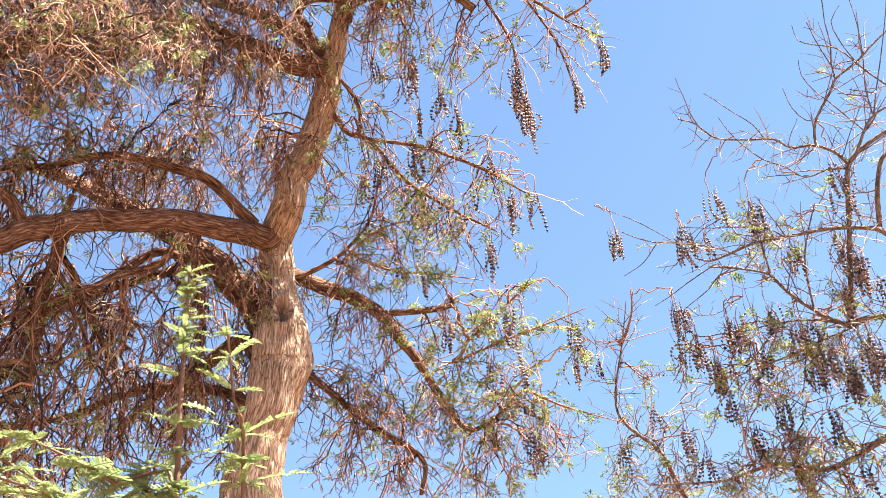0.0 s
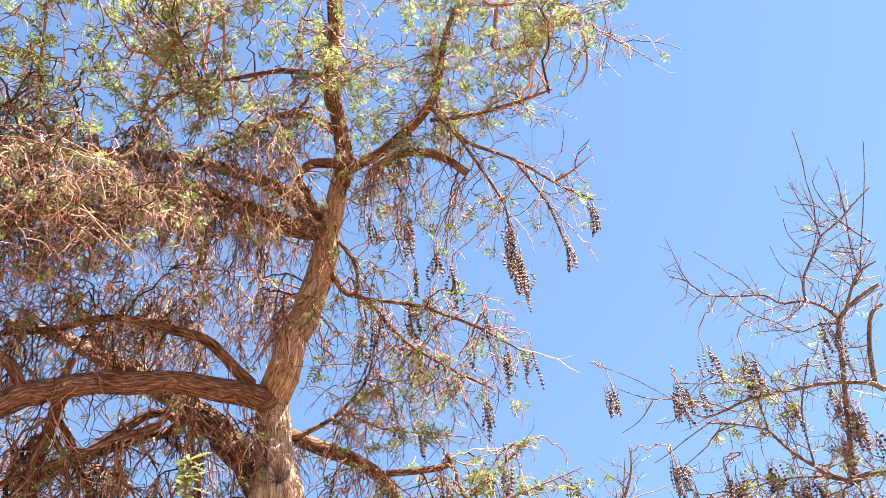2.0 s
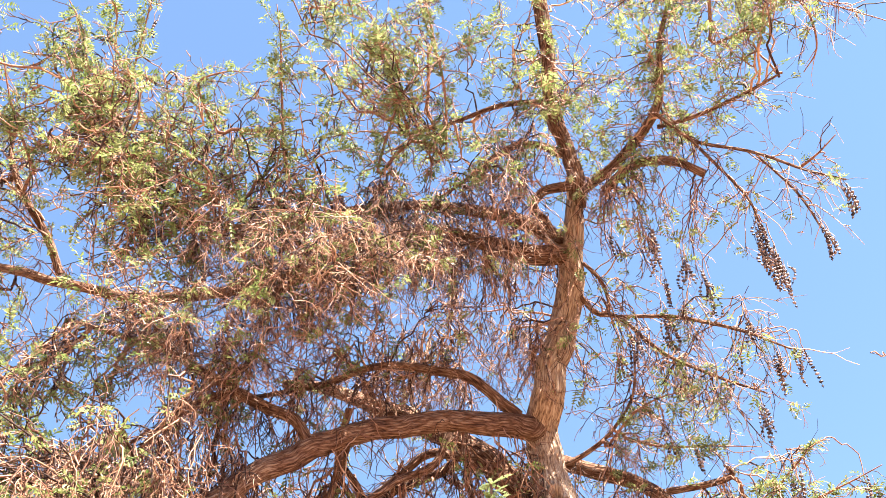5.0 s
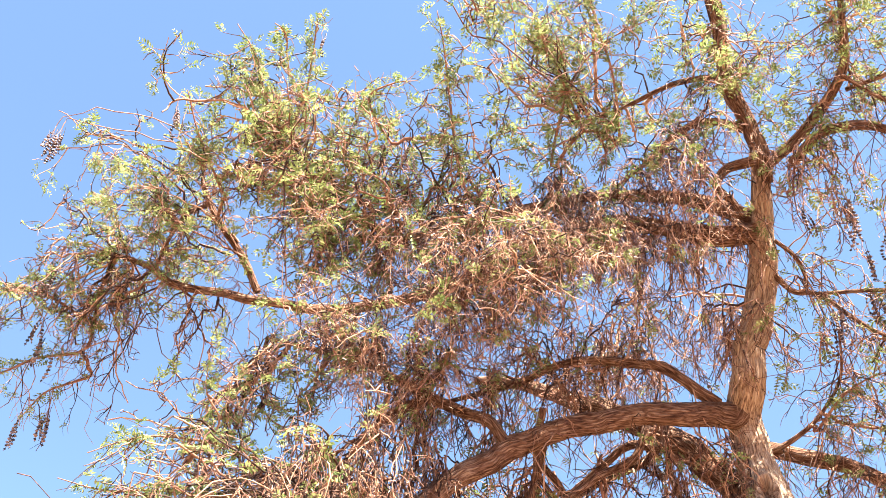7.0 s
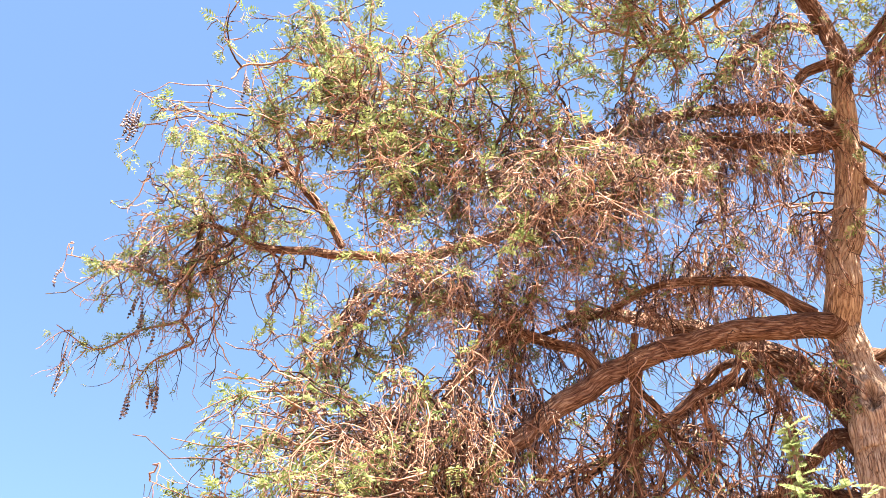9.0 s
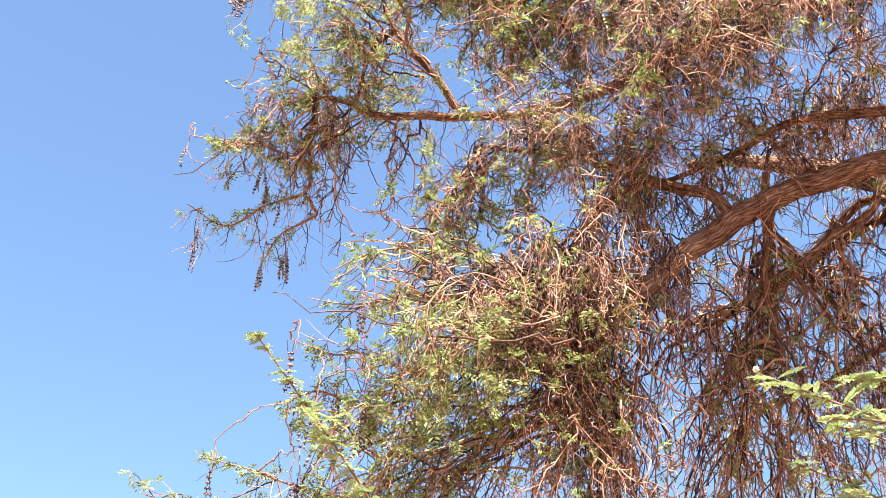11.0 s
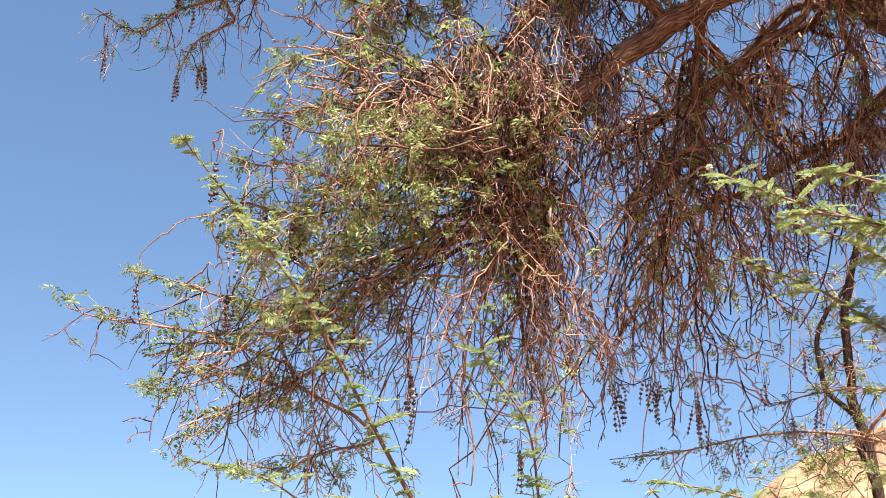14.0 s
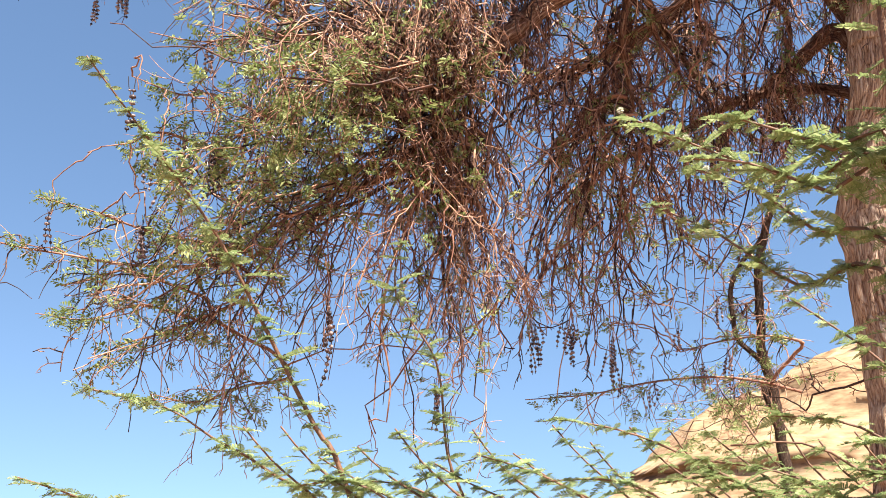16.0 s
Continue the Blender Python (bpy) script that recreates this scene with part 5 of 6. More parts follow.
limb(right_tree, (2.27, 5.02, 4.04, 0.011), (2.07, 5.02, 4.09, 0.010), (1.88, 5.06, 4.11, 0.008), (1.72, 5.11, 4.10, 0.007), (1.57, 5.15, 4.11, 0.006), (1.46, 5.19, 4.12, 0.005), (1.39, 5.19, 4.17, 0.004), material=GREY_BARK, slim=0.62, step=0.04)
limb(right_tree, (2.33, 5.01, 4.05, 0.011), (2.22, 5.08, 4.03, 0.009), (2.12, 5.14, 4.02, 0.008), (1.96, 5.22, 3.98, 0.007), (1.83, 5.29, 3.96, 0.006), (1.69, 5.37, 3.94, 0.004), material=GREY_BARK, slim=0.62, step=0.04)
limb(right_tree, (1.97, 5.06, 3.99, 0.005), (1.90, 5.07, 4.09, 0.005), (1.83, 5.18, 4.06, 0.005), (1.74, 5.33, 3.98, 0.004), material=GREY_BARK, slim=0.62, step=0.04)
limb(right_tree, (1.85, 5.00, 4.07, 0.005), (1.78, 5.04, 4.14, 0.004), (1.71, 5.06, 4.21, 0.003), (1.72, 5.05, 4.34, 0.002), material=GREY_BARK, slim=0.62, step=0.04)
limb(right_tree, (1.64, 5.82, 2.96, 0.027), (1.33, 5.76, 3.36, 0.022), (1.21, 5.67, 3.61, 0.016), (1.01, 5.60, 3.79, 0.012), (0.97, 5.52, 3.93, 0.008), (1.03, 5.35, 4.18, 0.006), (1.07, 5.20, 4.40, 0.002), material=GREY_BARK)
limb(right_tree, (2.96, 5.02, 3.30, 0.034), (2.54, 5.09, 3.49, 0.028), (2.32, 5.22, 3.43, 0.023), (2.06, 5.36, 3.34, 0.019), (1.81, 5.43, 3.41, 0.014), (1.51, 5.53, 3.37, 0.009), (1.10, 5.62, 3.40, 0.006), material=GREY_BARK)
clump(right_tree, (1.55, 5.28, 4.00), (0.38, 0.30, 0.21), 6, 8, 0.5, 0.3, thin=0.8, twig=PALE_TWIG)
clump(right_tree, (1.66, 5.47, 3.41), (0.48, 0.30, 0.17), 8, 8, 0.3, 0.3, thin=0.8, twig=PALE_TWIG)
clump(right_tree, (1.93, 5.21, 3.86), (0.52, 0.38, 0.31), 7, 9, 0.3, 0.25, thin=0.9, twig=TWIG)
clump(right_tree, (1.82, 4.88, 4.58), (0.58, 0.30, 0.21), 7, 6, 0.2, 0.3, thin=0.7, twig=PALE_TWIG)
clump(right_tree, (2.02, 5.34, 3.43), (0.48, 0.38, 0.28), 11, 9, 0.3, 0.35, thin=0.9, twig=TWIG)
clump(right_tree, (1.17, 5.64, 3.61), (0.42, 0.30, 0.21), 7, 8, 0.2, 0.3, thin=0.75, twig=PALE_TWIG)
shoot(right_tree, (1.04, 5.41, 4.21, 0.0122), (1.10, 5.34, 4.33, 0.0093), (1.12, 5.29, 4.41, 0.0064), (1.12, 5.25, 4.51, 0.0035), leaf=0)
clump(right_tree, (2.33, 5.09, 3.91), (0.26, 0.26, 0.16), 7, 8, 0.3, 0.14, thin=0.5, twig=PALE_TWIG, reach=0.7)
clump(right_tree, (2.11, 5.23, 3.91), (0.30, 0.26, 0.14), 6, 8, 0.2, 0.14, thin=0.5, twig=PALE_TWIG, reach=0.7)
clump(right_tree, (2.37, 4.90, 4.16), (0.22, 0.22, 0.16), 5, 8, 0.1, 0.12, thin=0.5, twig=PALE_TWIG, reach=0.6)
dress(right_tree, 0.003, 0.03, 24, -0.1, 0.04, PALE_TWIG, reach=0.55, curl=0.10)
pod_bunch(right_tree, (1.60, 5.06, 4.13), 9, 0.16, 0.070)
pod_bunch(right_tree, (1.52, 5.20, 3.95), 8, 0.14, 0.070)
pod_bunch(right_tree, (1.32, 5.08, 4.27), 6, 0.16, 0.050)
pod_bunch(right_tree, (1.41, 5.12, 4.06), 4, 0.14, 0.030)
pod_bunch(right_tree, (2.30, 5.00, 3.95), 6, 0.20, 0.090)
pod_bunch(right_tree, (2.37, 5.06, 3.87), 6, 0.22, 0.090)
pod_bunch(right_tree, (2.15, 5.10, 3.91), 4, 0.18, 0.080)
pod_bunch(right_tree, (1.98, 5.04, 4.07), 6, 0.14, 0.060)
pod_bunch(right_tree, (2.29, 4.76, 4.33), 6, 0.12, 0.050)
pod_bunch(right_tree, (2.21, 4.86, 4.21), 5, 0.20, 0.030)
pod_bunch(right_tree, (2.25, 5.14, 3.85), 5, 0.20, 0.080)
pod_bunch(right_tree, (2.09, 5.07, 3.94), 5, 0.16, 0.050)
pod_bunch(right_tree, (1.01, 4.92, 4.69), 6, 0.10, 0.074)
pod_bunch(right_tree, (1.39, 4.85, 4.66), 9, 0.25, 0.061)
pod_bunch(right_tree, (1.78, 4.73, 4.74), 9, 0.26, 0.061)
pod_bunch(right_tree, (1.58, 4.74, 4.83), 4, 0.19, 0.041)
pod_bunch(right_tree, (2.23, 4.53, 4.84), 9, 0.36, 0.062)
pod_bunch(right_tree, (2.22, 4.76, 4.51), 6, 0.28, 0.041)
pod_bunch(right_tree, (1.35, 5.18, 4.31), 5, 0.40, 0.055)
pod_bunch(right_tree, (1.45, 5.25, 4.12), 3, 0.19, 0.017)
pod_bunch(right_tree, (1.55, 5.28, 4.00), 6, 0.21, 0.048)
pod_bunch(right_tree, (1.34, 5.46, 3.70), 5, 0.28, 0.041)
pod_bunch(right_tree, (1.17, 5.43, 3.87), 2, 0.22, 0.017)
pod_bunch(right_tree, (2.00, 4.85, 4.51), 4, 0.17, 0.069)
pod_bunch(right_tree, (2.31, 4.81, 4.34), 4, 0.21, 0.034)
pod_bunch(right_tree, (1.63, 5.18, 4.16), 4, 0.14, 0.041)
pod_bunch(right_tree, (2.05, 5.15, 3.90), 5, 0.17, 0.055)
pod_bunch(right_tree, (2.22, 5.10, 3.86), 5, 0.21, 0.055)
pod_bunch(right_tree, (1.69, 5.39, 3.61), 5, 0.17, 0.055)
pod_bunch(right_tree, (0.88, 5.38, 4.10), 3, 0.07, 0.021)
pod_bunch(right_tree, (1.52, 4.85, 4.59), 2, 0.10, 0.014)
pod_bunch(right_tree, (1.85, 5.06, 4.23), 4, 0.17, 0.048)
pod_bunch(right_tree, (2.02, 5.06, 4.11), 4, 0.17, 0.048)
pod_bunch(right_tree, (2.34, 5.00, 3.94), 5, 0.21, 0.055)
pod_bunch(right_tree, (1.86, 5.28, 3.76), 5, 0.21, 0.055)
pod_bunch(right_tree, (2.11, 5.23, 3.65), 5, 0.21, 0.055)
pod_bunch(right_tree, (1.59, 5.35, 3.81), 4, 0.17, 0.041)
pod_bunch(right_tree, (1.43, 5.50, 3.53), 4, 0.17, 0.041)
pod_bunch(right_tree, (1.88, 5.39, 3.46), 4, 0.17, 0.048)
pod_bunch(right_tree, (2.20, 5.30, 3.34), 4, 0.17, 0.048)
pod_bunch(right_tree, (0.97, 5.56, 3.63), 3, 0.14, 0.034)
pod_bunch(right_tree, (2.37, 4.82, 4.27), 3, 0.21, 0.034)
pod_bunch(right_tree, (1.80, 5.19, 4.01), 4, 0.14, 0.041)

# ---- the slender tree behind ----
slender_tree = thing("slender_tree", (-2.25, 7.74, 0), "slender dark thorn tree with thin leaning stems", "tree")
limb(slender_tree, (-2.25, 7.74, -0.1, 0.09), (-2.32, 7.69, 0.6, 0.07), (-2.40, 7.64, 1.89, 0.055), name="trunk", material=DARK_BARK)
limb(slender_tree, (-2.40, 7.64, 1.89, 0.055), (-2.42, 7.60, 2.36, 0.050), (-2.43, 7.55, 2.72, 0.046), (-2.46, 7.49, 3.01, 0.044), (-2.44, 7.43, 3.34, 0.041), (-2.39, 7.36, 3.67, 0.039), (-2.24, 7.27, 4.06, 0.034), (-2.05, 7.22, 4.36, 0.028), material=DARK_BARK)
limb(slender_tree, (-2.48, 7.50, 2.95, 0.028), (-2.63, 7.41, 3.15, 0.025), (-2.62, 7.33, 3.48, 0.023), (-2.52, 7.31, 3.68, 0.021), (-2.37, 7.31, 3.83, 0.018), (-2.26, 7.30, 3.98, 0.014), material=DARK_BARK)
limb(slender_tree, (-2.41, 7.49, 2.84, 0.032), (-2.48, 7.49, 2.78, 0.030), (-2.46, 7.54, 2.60, 0.027), (-2.43, 7.59, 2.40, 0.023), material=DARK_BARK)
clump(slender_tree, (-2.64, 7.11, 2.45), (0.35, 0.30, 0.22), 6, 6, 0.3, 1.0, thin=0.6)
clump(slender_tree, (-2.37, 7.36, 3.66), (0.41, 0.38, 0.55), 6, 7, 0.4, 0.5)
clump(slender_tree, (-2.65, 7.28, 2.67), (0.49, 0.38, 0.27), 5, 6, 0.3, 0.9, thin=0.6)
dress(slender_tree, 0.003, 0.04, 12, 0.3, 0.3)

# ---- young thorn plants close to the camera ----
def feather_leaf(name, pinnae, length, seed):
    """A twice-feathered leaf: a few narrow feathers, each of many leaflets that overlap. It points along +y from its base."""
    rng = np.random.default_rng(seed)
    quads, ribs = [], []
    up = np.array((0, 0, 1.0))
    for j in range(pinnae):
        spread = 0 if pinnae == 1 else (j / (pinnae - 1) - 0.5) * 2
        d = unit(np.array((spread * 0.95, 1 - 0.3 * abs(spread), rng.normal(0, 0.22))))
        start = np.array((0, length * 0.10 * (1 - abs(spread)), 0))
        reach = length * rng.uniform(0.75, 1.05) * (1 - 0.25 * abs(spread))
        side = unit(np.cross(d, up + rng.normal(0, 0.25, 3)))
        lift = np.cross(side, d)
        count = 17
        rib = [start + d * reach * t - lift * 0.16 * reach * t * t for t in np.linspace(0, 1, 5)]
        ribs.append(rib)
        for k in range(count):
            f = (k + 0.8) / (count + 0.3)
            base = start + d * reach * f - lift * 0.16 * reach * f * f
            size = (0.0052 + 0.046 * length) * (1.05 - 0.75 * abs(2 * f - 0.85) ** 2)
            half = d * reach * 0.54 / count
            for s2 in (-1, 1):
                tip = base + unit(s2 * side + 0.25 * d + lift * rng.normal(0.25, 0.2)) * size
                quads.append((base - half * 0.7, base + half * 0.7, tip + half, tip - half * 0.8))
    v = np.array(quads).reshape(-1, 3)
    f = np.arange(len(v)).reshape(-1, 4)
    v2, f2 = tubes(np.array(ribs), np.full((len(ribs), 5), 0.0006), 3)
    ob = mesh_of(name, np.vstack((v, v2)), np.vstack((f, f2 + len(v))), YOUNG_LEAF, smooth=False)
    me = ob.data
    bpy.data.objects.remove(ob)
    return me


LEAF_SHAPES = [feather_leaf("leaf", p, l, s) for p, l, s in ((1, 0.062, 1), (2, 0.052, 2), (3, 0.040, 3), (4, 0.034, 4))]


def leafy_stem(plant, *points, gap=0.022, first=0.35, size=1.0):
    """One stem of a young plant, with leaves from `first` of its length to the tip."""
    rng = np.random.default_rng(len(bpy.data.objects) + 11)
    stem = limb(plant, *points, name="stem", material=GREEN_STEM, sides=6, rough=0.05, step=0.03)
    line = spline(points, 0.01)[:, :3]
    s = np.concatenate(((0,), np.cumsum(np.linalg.norm(np.diff(line, axis=0), axis=1))))
    at, turn = first * s[-1], rng.uniform(0, 6)
    while at < s[-1]:
        i = min(np.searchsorted(s, at), len(line) - 2)
        along = Vector(line[i + 1] - line[i]).normalized()
        for _ in range(int(rng.integers(1, 5))):
            turn += 2.4 + rng.normal(0, 0.4)
            out = Vector((math.cos(turn), math.sin(turn), rng.normal(0.05, 0.2)))
            out = out + along * 0.55
            out.z *= 0.4
            out.normalize()
            side = out.cross(Vector((rng.normal(0, 0.16), rng.normal(0, 0.16), 1))).normalized()
            m = Matrix((side, out, side.cross(out))).transposed().to_4x4()
            shape = LEAF_SHAPES[int(rng.integers(0, 4))]
            k = size * rng.uniform(0.6, 1.15) * (1 if at < 0.93 * s[-1] else 0.7)
            piece("leaf", shape, plant, Matrix.Translation(Vector(line[i]) - plant.location) @ m @ Matrix.Diagonal((k, k, k, 1)), stem)
        at += 1.2 * gap * rng.uniform(0.6, 1.4)


shrub = thing("young_shrub", (-0.42, 1.5, 0), "young thorn shrub with fresh feathery green leaves, close by", "shrub")
leafy_stem(shrub, (-0.42, 1.50, -0.05, 0.0120), (-0.37, 1.36, 1.0, 0.0090), (-0.35, 1.22, 1.75, 0.0060), (-0.345, 1.15, 2.10, 0.0042), (-0.342, 1.13, 2.24, 0.0030), (-0.340, 1.12, 2.30, 0.0014), first=0.955, gap=0.006, size=0.75)
leafy_stem(shrub, (-0.36, 1.25, 1.62, 0.0040), (-0.352, 1.19, 1.90, 0.0034), (-0.344, 1.145, 2.12, 0.0030), (-0.342, 1.13, 2.22, 0.0020), first=0.15, gap=0.024, size=1.15)
leafy_stem(shrub, (-0.42, 1.50, -0.05, 0.0100), (-0.32, 1.40, 1.1, 0.0060), (-0.28, 1.24, 2.00, 0.0042), (-0.28, 1.16, 2.12, 0.0026), (-0.28, 1.09, 2.21, 0.0010), first=0.82, gap=0.034, size=1.2)
leafy_stem(shrub, (-0.36, 1.38, 1.0, 0.0080), (-0.35, 1.23, 1.96, 0.0042), (-0.42, 1.16, 2.02, 0.0031), (-0.48, 1.12, 2.05, 0.0021), (-0.53, 1.09, 2.07, 0.0010), first=0.35, gap=0.022, size=1.2)
leafy_stem(shrub, (-0.36, 1.38, 1.0, 0.0080), (-0.35, 1.24, 1.94, 0.0042), (-0.43, 1.17, 1.97, 0.0031), (-0.51, 1.12, 2.01, 0.0021), (-0.57, 1.09, 2.02, 0.0010), first=0.35, gap=0.022, size=1.2)
leafy_stem(shrub, (-0.35, 1.43, 0.75, 0.0080), (-0.28, 1.35, 1.2, 0.0070), (-0.35, 1.19, 1.95, 0.0042), (-0.48, 1.25, 2.02, 0.0031), (-0.60, 1.24, 2.09, 0.0021), (-0.72, 1.22, 2.17, 0.0010), first=0.4, gap=0.02, size=0.95)
leafy_stem(shrub, (-0.35, 1.43, 0.75, 0.0080), (-0.28, 1.35, 1.2, 0.0070), (-0.37, 1.22, 1.83, 0.0042), (-0.51, 1.28, 1.89, 0.0031), (-0.61, 1.28, 1.98, 0.0021), (-0.72, 1.27, 2.05, 0.0010), first=0.4, gap=0.02, size=0.95)
leafy_stem(shrub, (-0.35, 1.43, 0.75, 0.0080), (-0.28, 1.35, 1.2, 0.0070), (-0.36, 1.22, 1.85, 0.0042), (-0.48, 1.27, 1.96, 0.0031), (-0.56, 1.28, 2.04, 0.0021), (-0.65, 1.28, 2.09, 0.0010), first=0.4, gap=0.02, size=0.95)
leafy_stem(shrub, (-0.35, 1.43, 0.75, 0.0080), (-0.28, 1.35, 1.2, 0.0070), (-0.32, 1.26, 1.73, 0.0042), (-0.41, 1.35, 1.77, 0.0031), (-0.46, 1.38, 1.82, 0.0021), (-0.55, 1.39, 1.90, 0.0010), first=0.4, gap=0.02, size=0.95)

shoot_plant = thing("thorn_sapling", (-1.2, 1.9, 0), "slender thorn sapling with one long leafy shoot", "sapling")
leafy_stem(shoot_plant, (-1.20, 1.90, -0.05, 0.0140), (-1.32, 1.62, 1.1, 0.0090), (-1.40, 1.42, 1.67, 0.0063), (-1.44, 1.37, 1.78, 0.0053), (-1.50, 1.27, 1.98, 0.0044), (-1.53, 1.17, 2.13, 0.0034), (-1.57, 1.03, 2.28, 0.0025), (-1.60, 0.91, 2.40, 0.0015), first=0.58, gap=0.022, size=1.1)
leafy_stem(shoot_plant, (-1.32, 1.62, 1.1, 0.0080), (-1.40, 1.43, 1.57, 0.0042), (-1.51, 1.32, 1.70, 0.0034), (-1.54, 1.21, 1.75, 0.0026), (-1.59, 1.14, 1.80, 0.0018), (-1.63, 1.00, 1.82, 0.0010), first=0.45, gap=0.022, size=1.1)
leafy_stem(shoot_plant, (-1.32, 1.62, 1.1, 0.0080), (-1.56, 1.28, 1.55, 0.0042), (-1.65, 1.09, 1.62, 0.0031), (-1.65, 0.99, 1.65, 0.0021), (-1.69, 0.93, 1.67, 0.0010), first=0.5, gap=0.022, size=1.1)
leafy_stem(shoot_plant, (-1.32, 1.62, 1.1, 0.0080), (-1.28, 1.65, 1.57, 0.0042), (-1.31, 1.62, 1.74, 0.0034), (-1.31, 1.58, 1.92, 0.0026), (-1.36, 1.51, 2.05, 0.0018), (-1.33, 1.49, 2.16, 0.0010), first=0.5, gap=0.02, size=1.05)
leafy_stem(shoot_plant, (-1.24, 1.80, 0.4, 0.0100), (-1.05, 1.60, 1.1, 0.0080), (-0.59, 1.63, 1.57, 0.0042), (-0.70, 1.60, 1.65, 0.0034), (-0.82, 1.55, 1.72, 0.0026), (-0.89, 1.51, 1.75, 0.0018), (-0.98, 1.46, 1.77, 0.0010), first=0.4, gap=0.02, size=1.05)
leafy_stem(shoot_plant, (-1.30, 1.66, 1.0, 0.0080), (-0.94, 1.61, 1.56, 0.0042), (-0.99, 1.59, 1.64, 0.0031), (-1.07, 1.54, 1.69, 0.0021), (-1.15, 1.48, 1.72, 0.0010), first=0.4, gap=0.02, size=1.05)
leafy_stem(shoot_plant, (-1.30, 1.66, 1.0, 0.0080), (-1.11, 1.52, 1.56, 0.0042), (-1.19, 1.46, 1.63, 0.0031), (-1.27, 1.40, 1.67, 0.0021), (-1.38, 1.31, 1.67, 0.0010), first=0.4, gap=0.02, size=1.05)
leafy_stem(shoot_plant, (-1.22, 1.85, 0.2, 0.0110), (-0.95, 1.55, 1.1, 0.0080), (-0.46, 1.56, 1.59, 0.0042), (-0.52, 1.54, 1.67, 0.0031), (-0.59, 1.52, 1.71, 0.0021), (-0.69, 1.49, 1.71, 0.0010), first=0.4, gap=0.02, size=1.05)
leafy_stem(shoot_plant, (-1.24, 1.80, 0.4, 0.0100), (-1.05, 1.60, 1.1, 0.0080), (-0.63, 1.62, 1.56, 0.0042), (-0.68, 1.60, 1.63, 0.0031), (-0.74, 1.58, 1.67, 0.0021), (-0.84, 1.54, 1.66, 0.0010), first=0.4, gap=0.02, size=1.05)
leafy_stem(shoot_plant, (-1.30, 1.66, 1.0, 0.0080), (-1.19, 1.40, 1.57, 0.0042), (-1.24, 1.36, 1.63, 0.0031), (-1.30, 1.31, 1.67, 0.0021), (-1.37, 1.25, 1.66, 0.0010), first=0.35, gap=0.02, size=1.2)
leafy_stem(shoot_plant, (-1.30, 1.66, 1.0, 0.0080), (-0.80, 1.62, 1.57, 0.0042), (-0.84, 1.60, 1.63, 0.0031), (-0.92, 1.56, 1.67, 0.0021), (-1.03, 1.50, 1.67, 0.0010), first=0.35, gap=0.02, size=1.2)
leafy_stem(shoot_plant, (-1.22, 1.85, 0.2, 0.0110), (-0.95, 1.55, 1.1, 0.0080), (-0.49, 1.55, 1.57, 0.0042), (-0.55, 1.54, 1.63, 0.0031), (-0.63, 1.51, 1.67, 0.0021), (-0.74, 1.47, 1.69, 0.0010), first=0.35, gap=0.02, size=1.2)
leafy_stem(shoot_plant, (-1.22, 1.85, 0.2, 0.0110), (-0.95, 1.55, 1.1, 0.0080), (-0.42, 1.46, 1.64, 0.0042), (-0.46, 1.45, 1.70, 0.0031), (-0.52, 1.43, 1.73, 0.0021), (-0.60, 1.41, 1.74, 0.0010), first=0.35, gap=0.02, size=1.2)
leafy_stem(shoot_plant, (-1.30, 1.66, 1.0, 0.0060), (-1.31, 1.34, 1.56, 0.0042), (-1.34, 1.31, 1.62, 0.0031), (-1.41, 1.24, 1.70, 0.0021), (-1.44, 1.19, 1.76, 0.0010), first=0.45, gap=0.019, size=0.95)
leafy_stem(shoot_plant, (-1.30, 1.66, 1.0, 0.0060), (-1.24, 1.36, 1.56, 0.0042), (-1.27, 1.34, 1.62, 0.0031), (-1.35, 1.27, 1.70, 0.0021), (-1.38, 1.22, 1.76, 0.0010), first=0.45, gap=0.019, size=0.95)
leafy_stem(shoot_plant, (-1.30, 1.66, 1.0, 0.0060), (-1.30, 1.60, 1.56, 0.0042), (-1.34, 1.58, 1.62, 0.0031), (-1.44, 1.49, 1.69, 0.0021), (-1.49, 1.44, 1.73, 0.0010), first=0.45, gap=0.019, size=0.95)
leafy_stem(shoot_plant, (-1.30, 1.66, 1.0, 0.0060), (-1.15, 1.45, 1.56, 0.0042), (-1.19, 1.43, 1.62, 0.0031), (-1.26, 1.37, 1.68, 0.0021), (-1.30, 1.33, 1.73, 0.0010), first=0.45, gap=0.019, size=0.95)
leafy_stem(shoot_plant, (-1.30, 1.66, 1.0, 0.0060), (-1.09, 1.47, 1.56, 0.0042), (-1.13, 1.45, 1.62, 0.0031), (-1.20, 1.39, 1.70, 0.0021), (-1.24, 1.36, 1.76, 0.0010), first=0.45, gap=0.019, size=0.95)
leafy_stem(shoot_plant, (-1.30, 1.66, 1.0, 0.0060), (-1.11, 1.72, 1.56, 0.0042), (-1.15, 1.70, 1.62, 0.0031), (-1.26, 1.63, 1.68, 0.0021), (-1.32, 1.59, 1.72, 0.0010), first=0.45, gap=0.019, size=0.95)
leafy_stem(shoot_plant, (-1.30, 1.66, 1.0, 0.0060), (-1.06, 1.71, 1.56, 0.0042), (-1.10, 1.69, 1.62, 0.0031), (-1.19, 1.63, 1.71, 0.0021), (-1.23, 1.59, 1.78, 0.0010), first=0.45, gap=0.019, size=0.95)
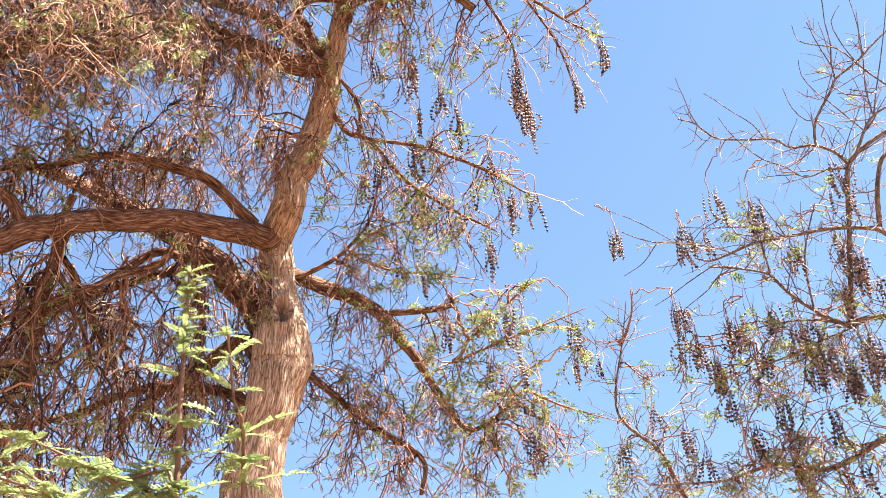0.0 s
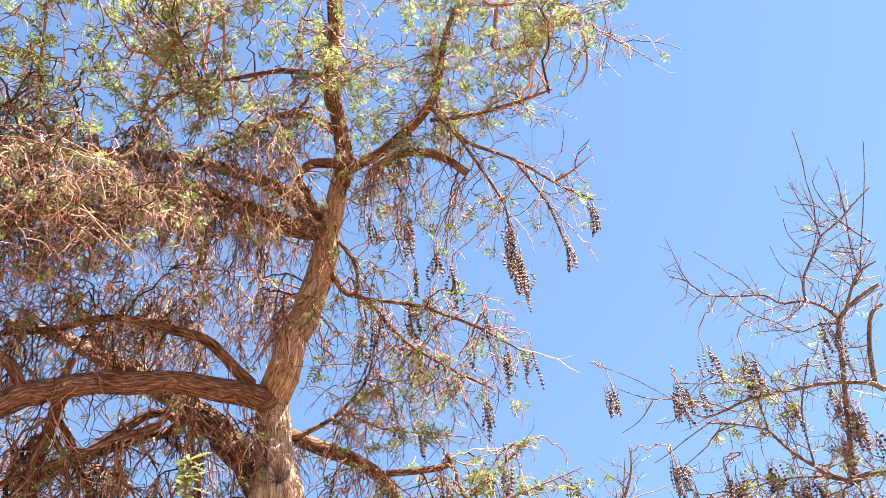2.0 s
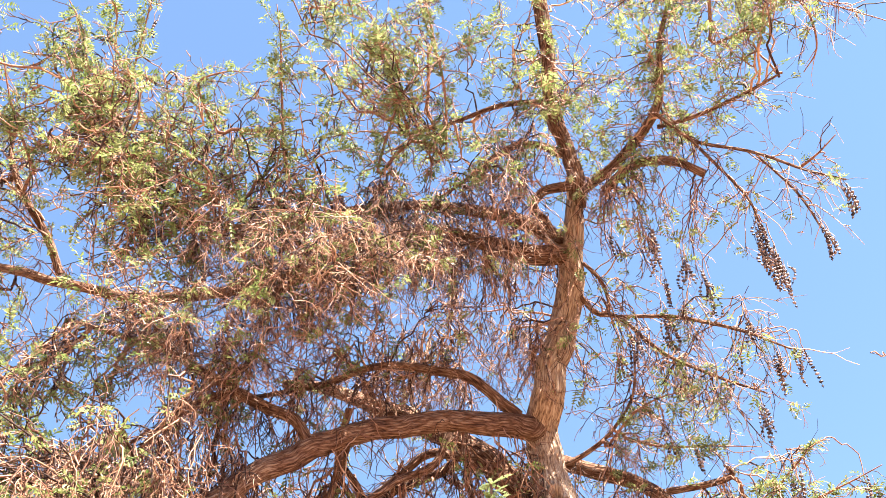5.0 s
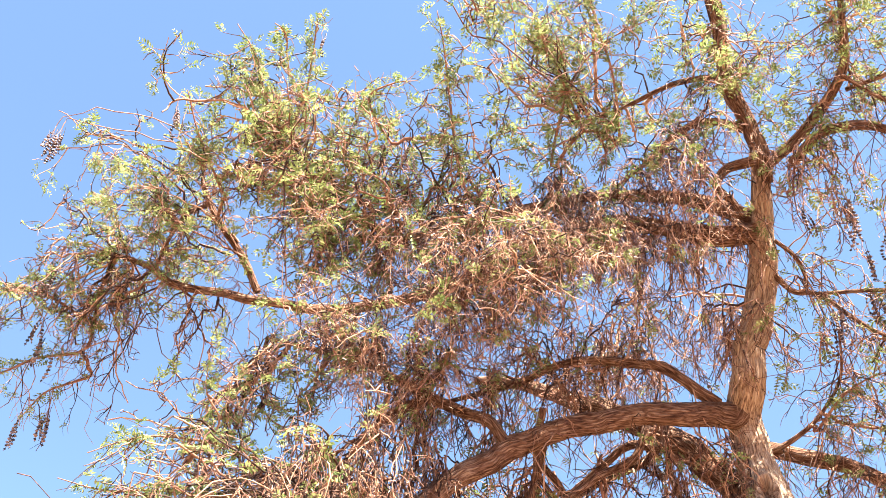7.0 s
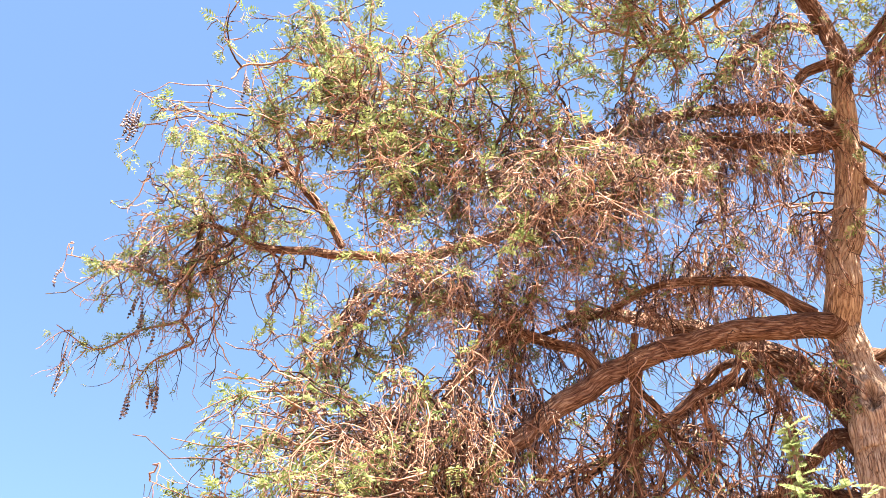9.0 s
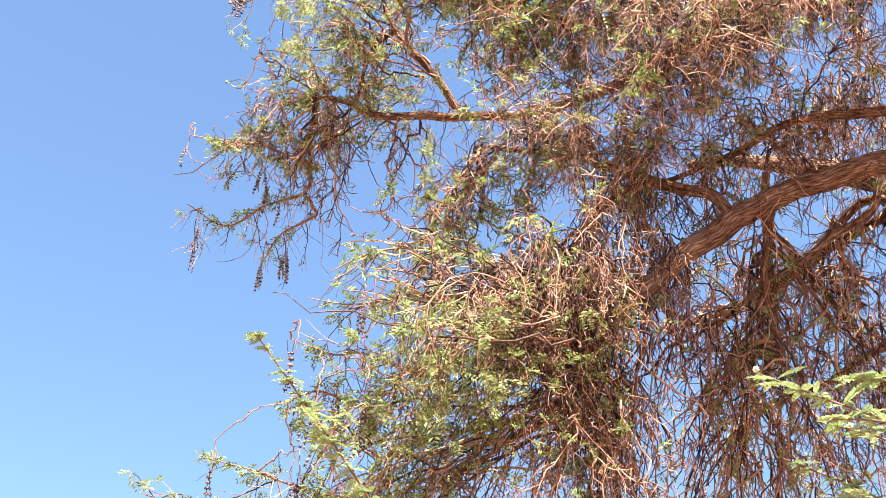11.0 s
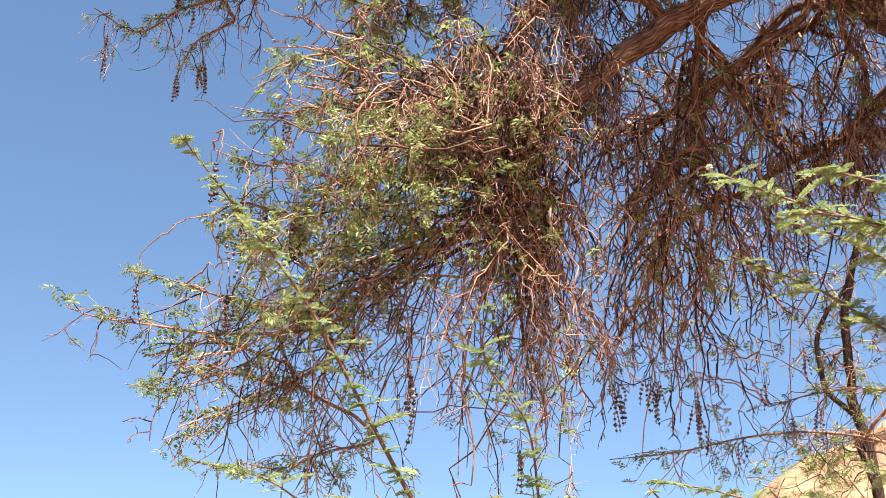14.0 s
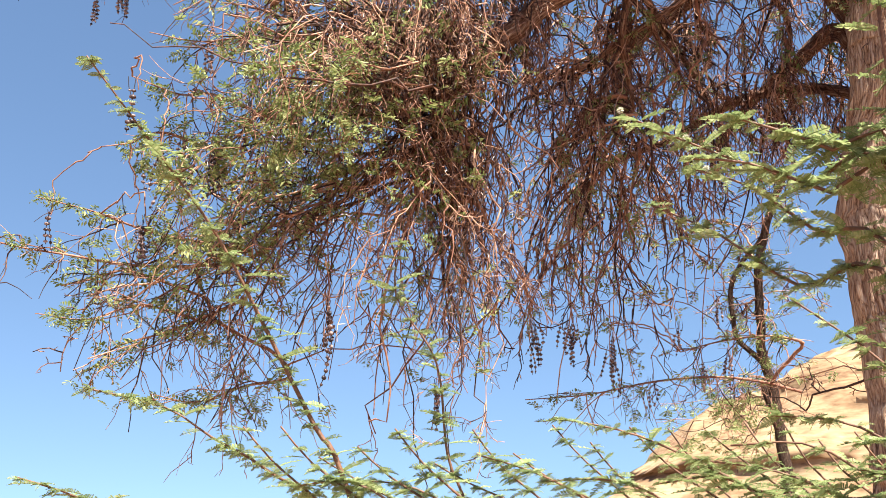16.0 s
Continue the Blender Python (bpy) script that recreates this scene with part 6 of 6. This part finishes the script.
leafy_stem(shoot_plant, (-1.24, 1.80, 0.4, 0.0080), (-1.05, 1.60, 1.1, 0.0060), (-0.94, 1.71, 1.56, 0.0042), (-0.98, 1.69, 1.62, 0.0031), (-1.08, 1.63, 1.68, 0.0021), (-1.14, 1.59, 1.73, 0.0010), first=0.45, gap=0.019, size=0.95)
leafy_stem(shoot_plant, (-1.24, 1.80, 0.4, 0.0080), (-1.05, 1.60, 1.1, 0.0060), (-0.93, 1.80, 1.56, 0.0042), (-0.96, 1.78, 1.62, 0.0031), (-1.06, 1.73, 1.72, 0.0021), (-1.11, 1.69, 1.79, 0.0010), first=0.45, gap=0.019, size=0.95)
leafy_stem(shoot_plant, (-1.24, 1.80, 0.4, 0.0080), (-1.05, 1.60, 1.1, 0.0060), (-0.87, 1.75, 1.56, 0.0042), (-0.90, 1.74, 1.62, 0.0031), (-0.98, 1.70, 1.69, 0.0021), (-1.02, 1.67, 1.75, 0.0010), first=0.45, gap=0.019, size=0.95)
leafy_stem(shoot_plant, (-1.24, 1.80, 0.4, 0.0080), (-1.05, 1.60, 1.1, 0.0060), (-0.74, 1.74, 1.56, 0.0042), (-0.77, 1.72, 1.62, 0.0031), (-0.87, 1.68, 1.70, 0.0021), (-0.93, 1.65, 1.77, 0.0010), first=0.45, gap=0.019, size=0.95)
leafy_stem(shoot_plant, (-1.24, 1.80, 0.4, 0.0080), (-1.05, 1.60, 1.1, 0.0060), (-0.75, 1.85, 1.56, 0.0042), (-0.79, 1.84, 1.62, 0.0031), (-0.87, 1.81, 1.71, 0.0021), (-0.91, 1.78, 1.78, 0.0010), first=0.45, gap=0.019, size=0.95)
leafy_stem(shoot_plant, (-1.24, 1.80, 0.4, 0.0080), (-1.05, 1.60, 1.1, 0.0060), (-0.62, 1.75, 1.56, 0.0042), (-0.65, 1.74, 1.62, 0.0031), (-0.74, 1.71, 1.70, 0.0021), (-0.80, 1.68, 1.76, 0.0010), first=0.45, gap=0.019, size=0.95)
leafy_stem(shoot_plant, (-1.24, 1.80, 0.4, 0.0080), (-1.05, 1.60, 1.1, 0.0060), (-0.59, 1.74, 1.56, 0.0042), (-0.61, 1.73, 1.61, 0.0031), (-0.69, 1.70, 1.70, 0.0021), (-0.73, 1.68, 1.77, 0.0010), first=0.45, gap=0.019, size=0.95)
leafy_stem(shoot_plant, (-1.24, 1.80, 0.4, 0.0080), (-1.05, 1.60, 1.1, 0.0060), (-0.53, 1.68, 1.56, 0.0042), (-0.55, 1.67, 1.61, 0.0031), (-0.62, 1.65, 1.69, 0.0021), (-0.65, 1.63, 1.76, 0.0010), first=0.45, gap=0.019, size=0.95)
leafy_stem(shoot_plant, (-1.24, 1.80, 0.4, 0.0080), (-1.05, 1.60, 1.1, 0.0060), (-0.47, 1.60, 1.56, 0.0042), (-0.49, 1.59, 1.61, 0.0031), (-0.55, 1.58, 1.67, 0.0021), (-0.58, 1.57, 1.72, 0.0010), first=0.45, gap=0.019, size=0.95)
leafy_stem(shoot_plant, (-1.24, 1.80, 0.4, 0.0080), (-1.05, 1.60, 1.1, 0.0060), (-0.39, 1.53, 1.56, 0.0042), (-0.42, 1.53, 1.60, 0.0031), (-0.48, 1.51, 1.67, 0.0021), (-0.51, 1.50, 1.72, 0.0010), first=0.45, gap=0.019, size=0.95)


def flower_shape():
    """A round head of many fine threads."""
    rng = np.random.default_rng(3)
    d = unit(rng.normal(0, 1, (90, 3)))
    lines = np.stack((d * 0.0012, d * rng.uniform(0.0042, 0.0056, (90, 1))), 1)
    v, f = tubes(lines, np.tile((0.0003, 0.0005), (90, 1)), 3)
    ob = mesh_of("flower_head", v, f, FLOWER)
    me = ob.data
    bpy.data.objects.remove(ob)
    return me


FLOWER_HEAD = flower_shape()
STEM_POINTS = np.vstack(LIMB_POINTS[shrub.name])[:, :3]
for place in ((-0.627, 1.241, 2.106), (-0.639, 1.241, 2.086), (-0.592, 1.273, 2.099), (-0.706, 1.154, 2.151), (-0.614, 1.269, 2.072), (-0.543, 1.288, 2.153), (-0.553, 1.267, 2.179)):
    # each sits on the stem that passes nearest
    on = STEM_POINTS[np.argmin(np.linalg.norm(STEM_POINTS - np.array(place), axis=1))]
    flower = new("flower_head", FLOWER_HEAD)
    flower.parent = shrub
    flower.location = Vector(on) + Vector((0, 0, 0.006)) - shrub.location
    flower["label"] = "small round cream flower head"

join_rest("foliage", shrub, YOUNG_LEAF)
join_rest("foliage", shoot_plant, YOUNG_LEAF)
join_rest("pod", main_tree, POD)
join_rest("pod", right_tree, POD)
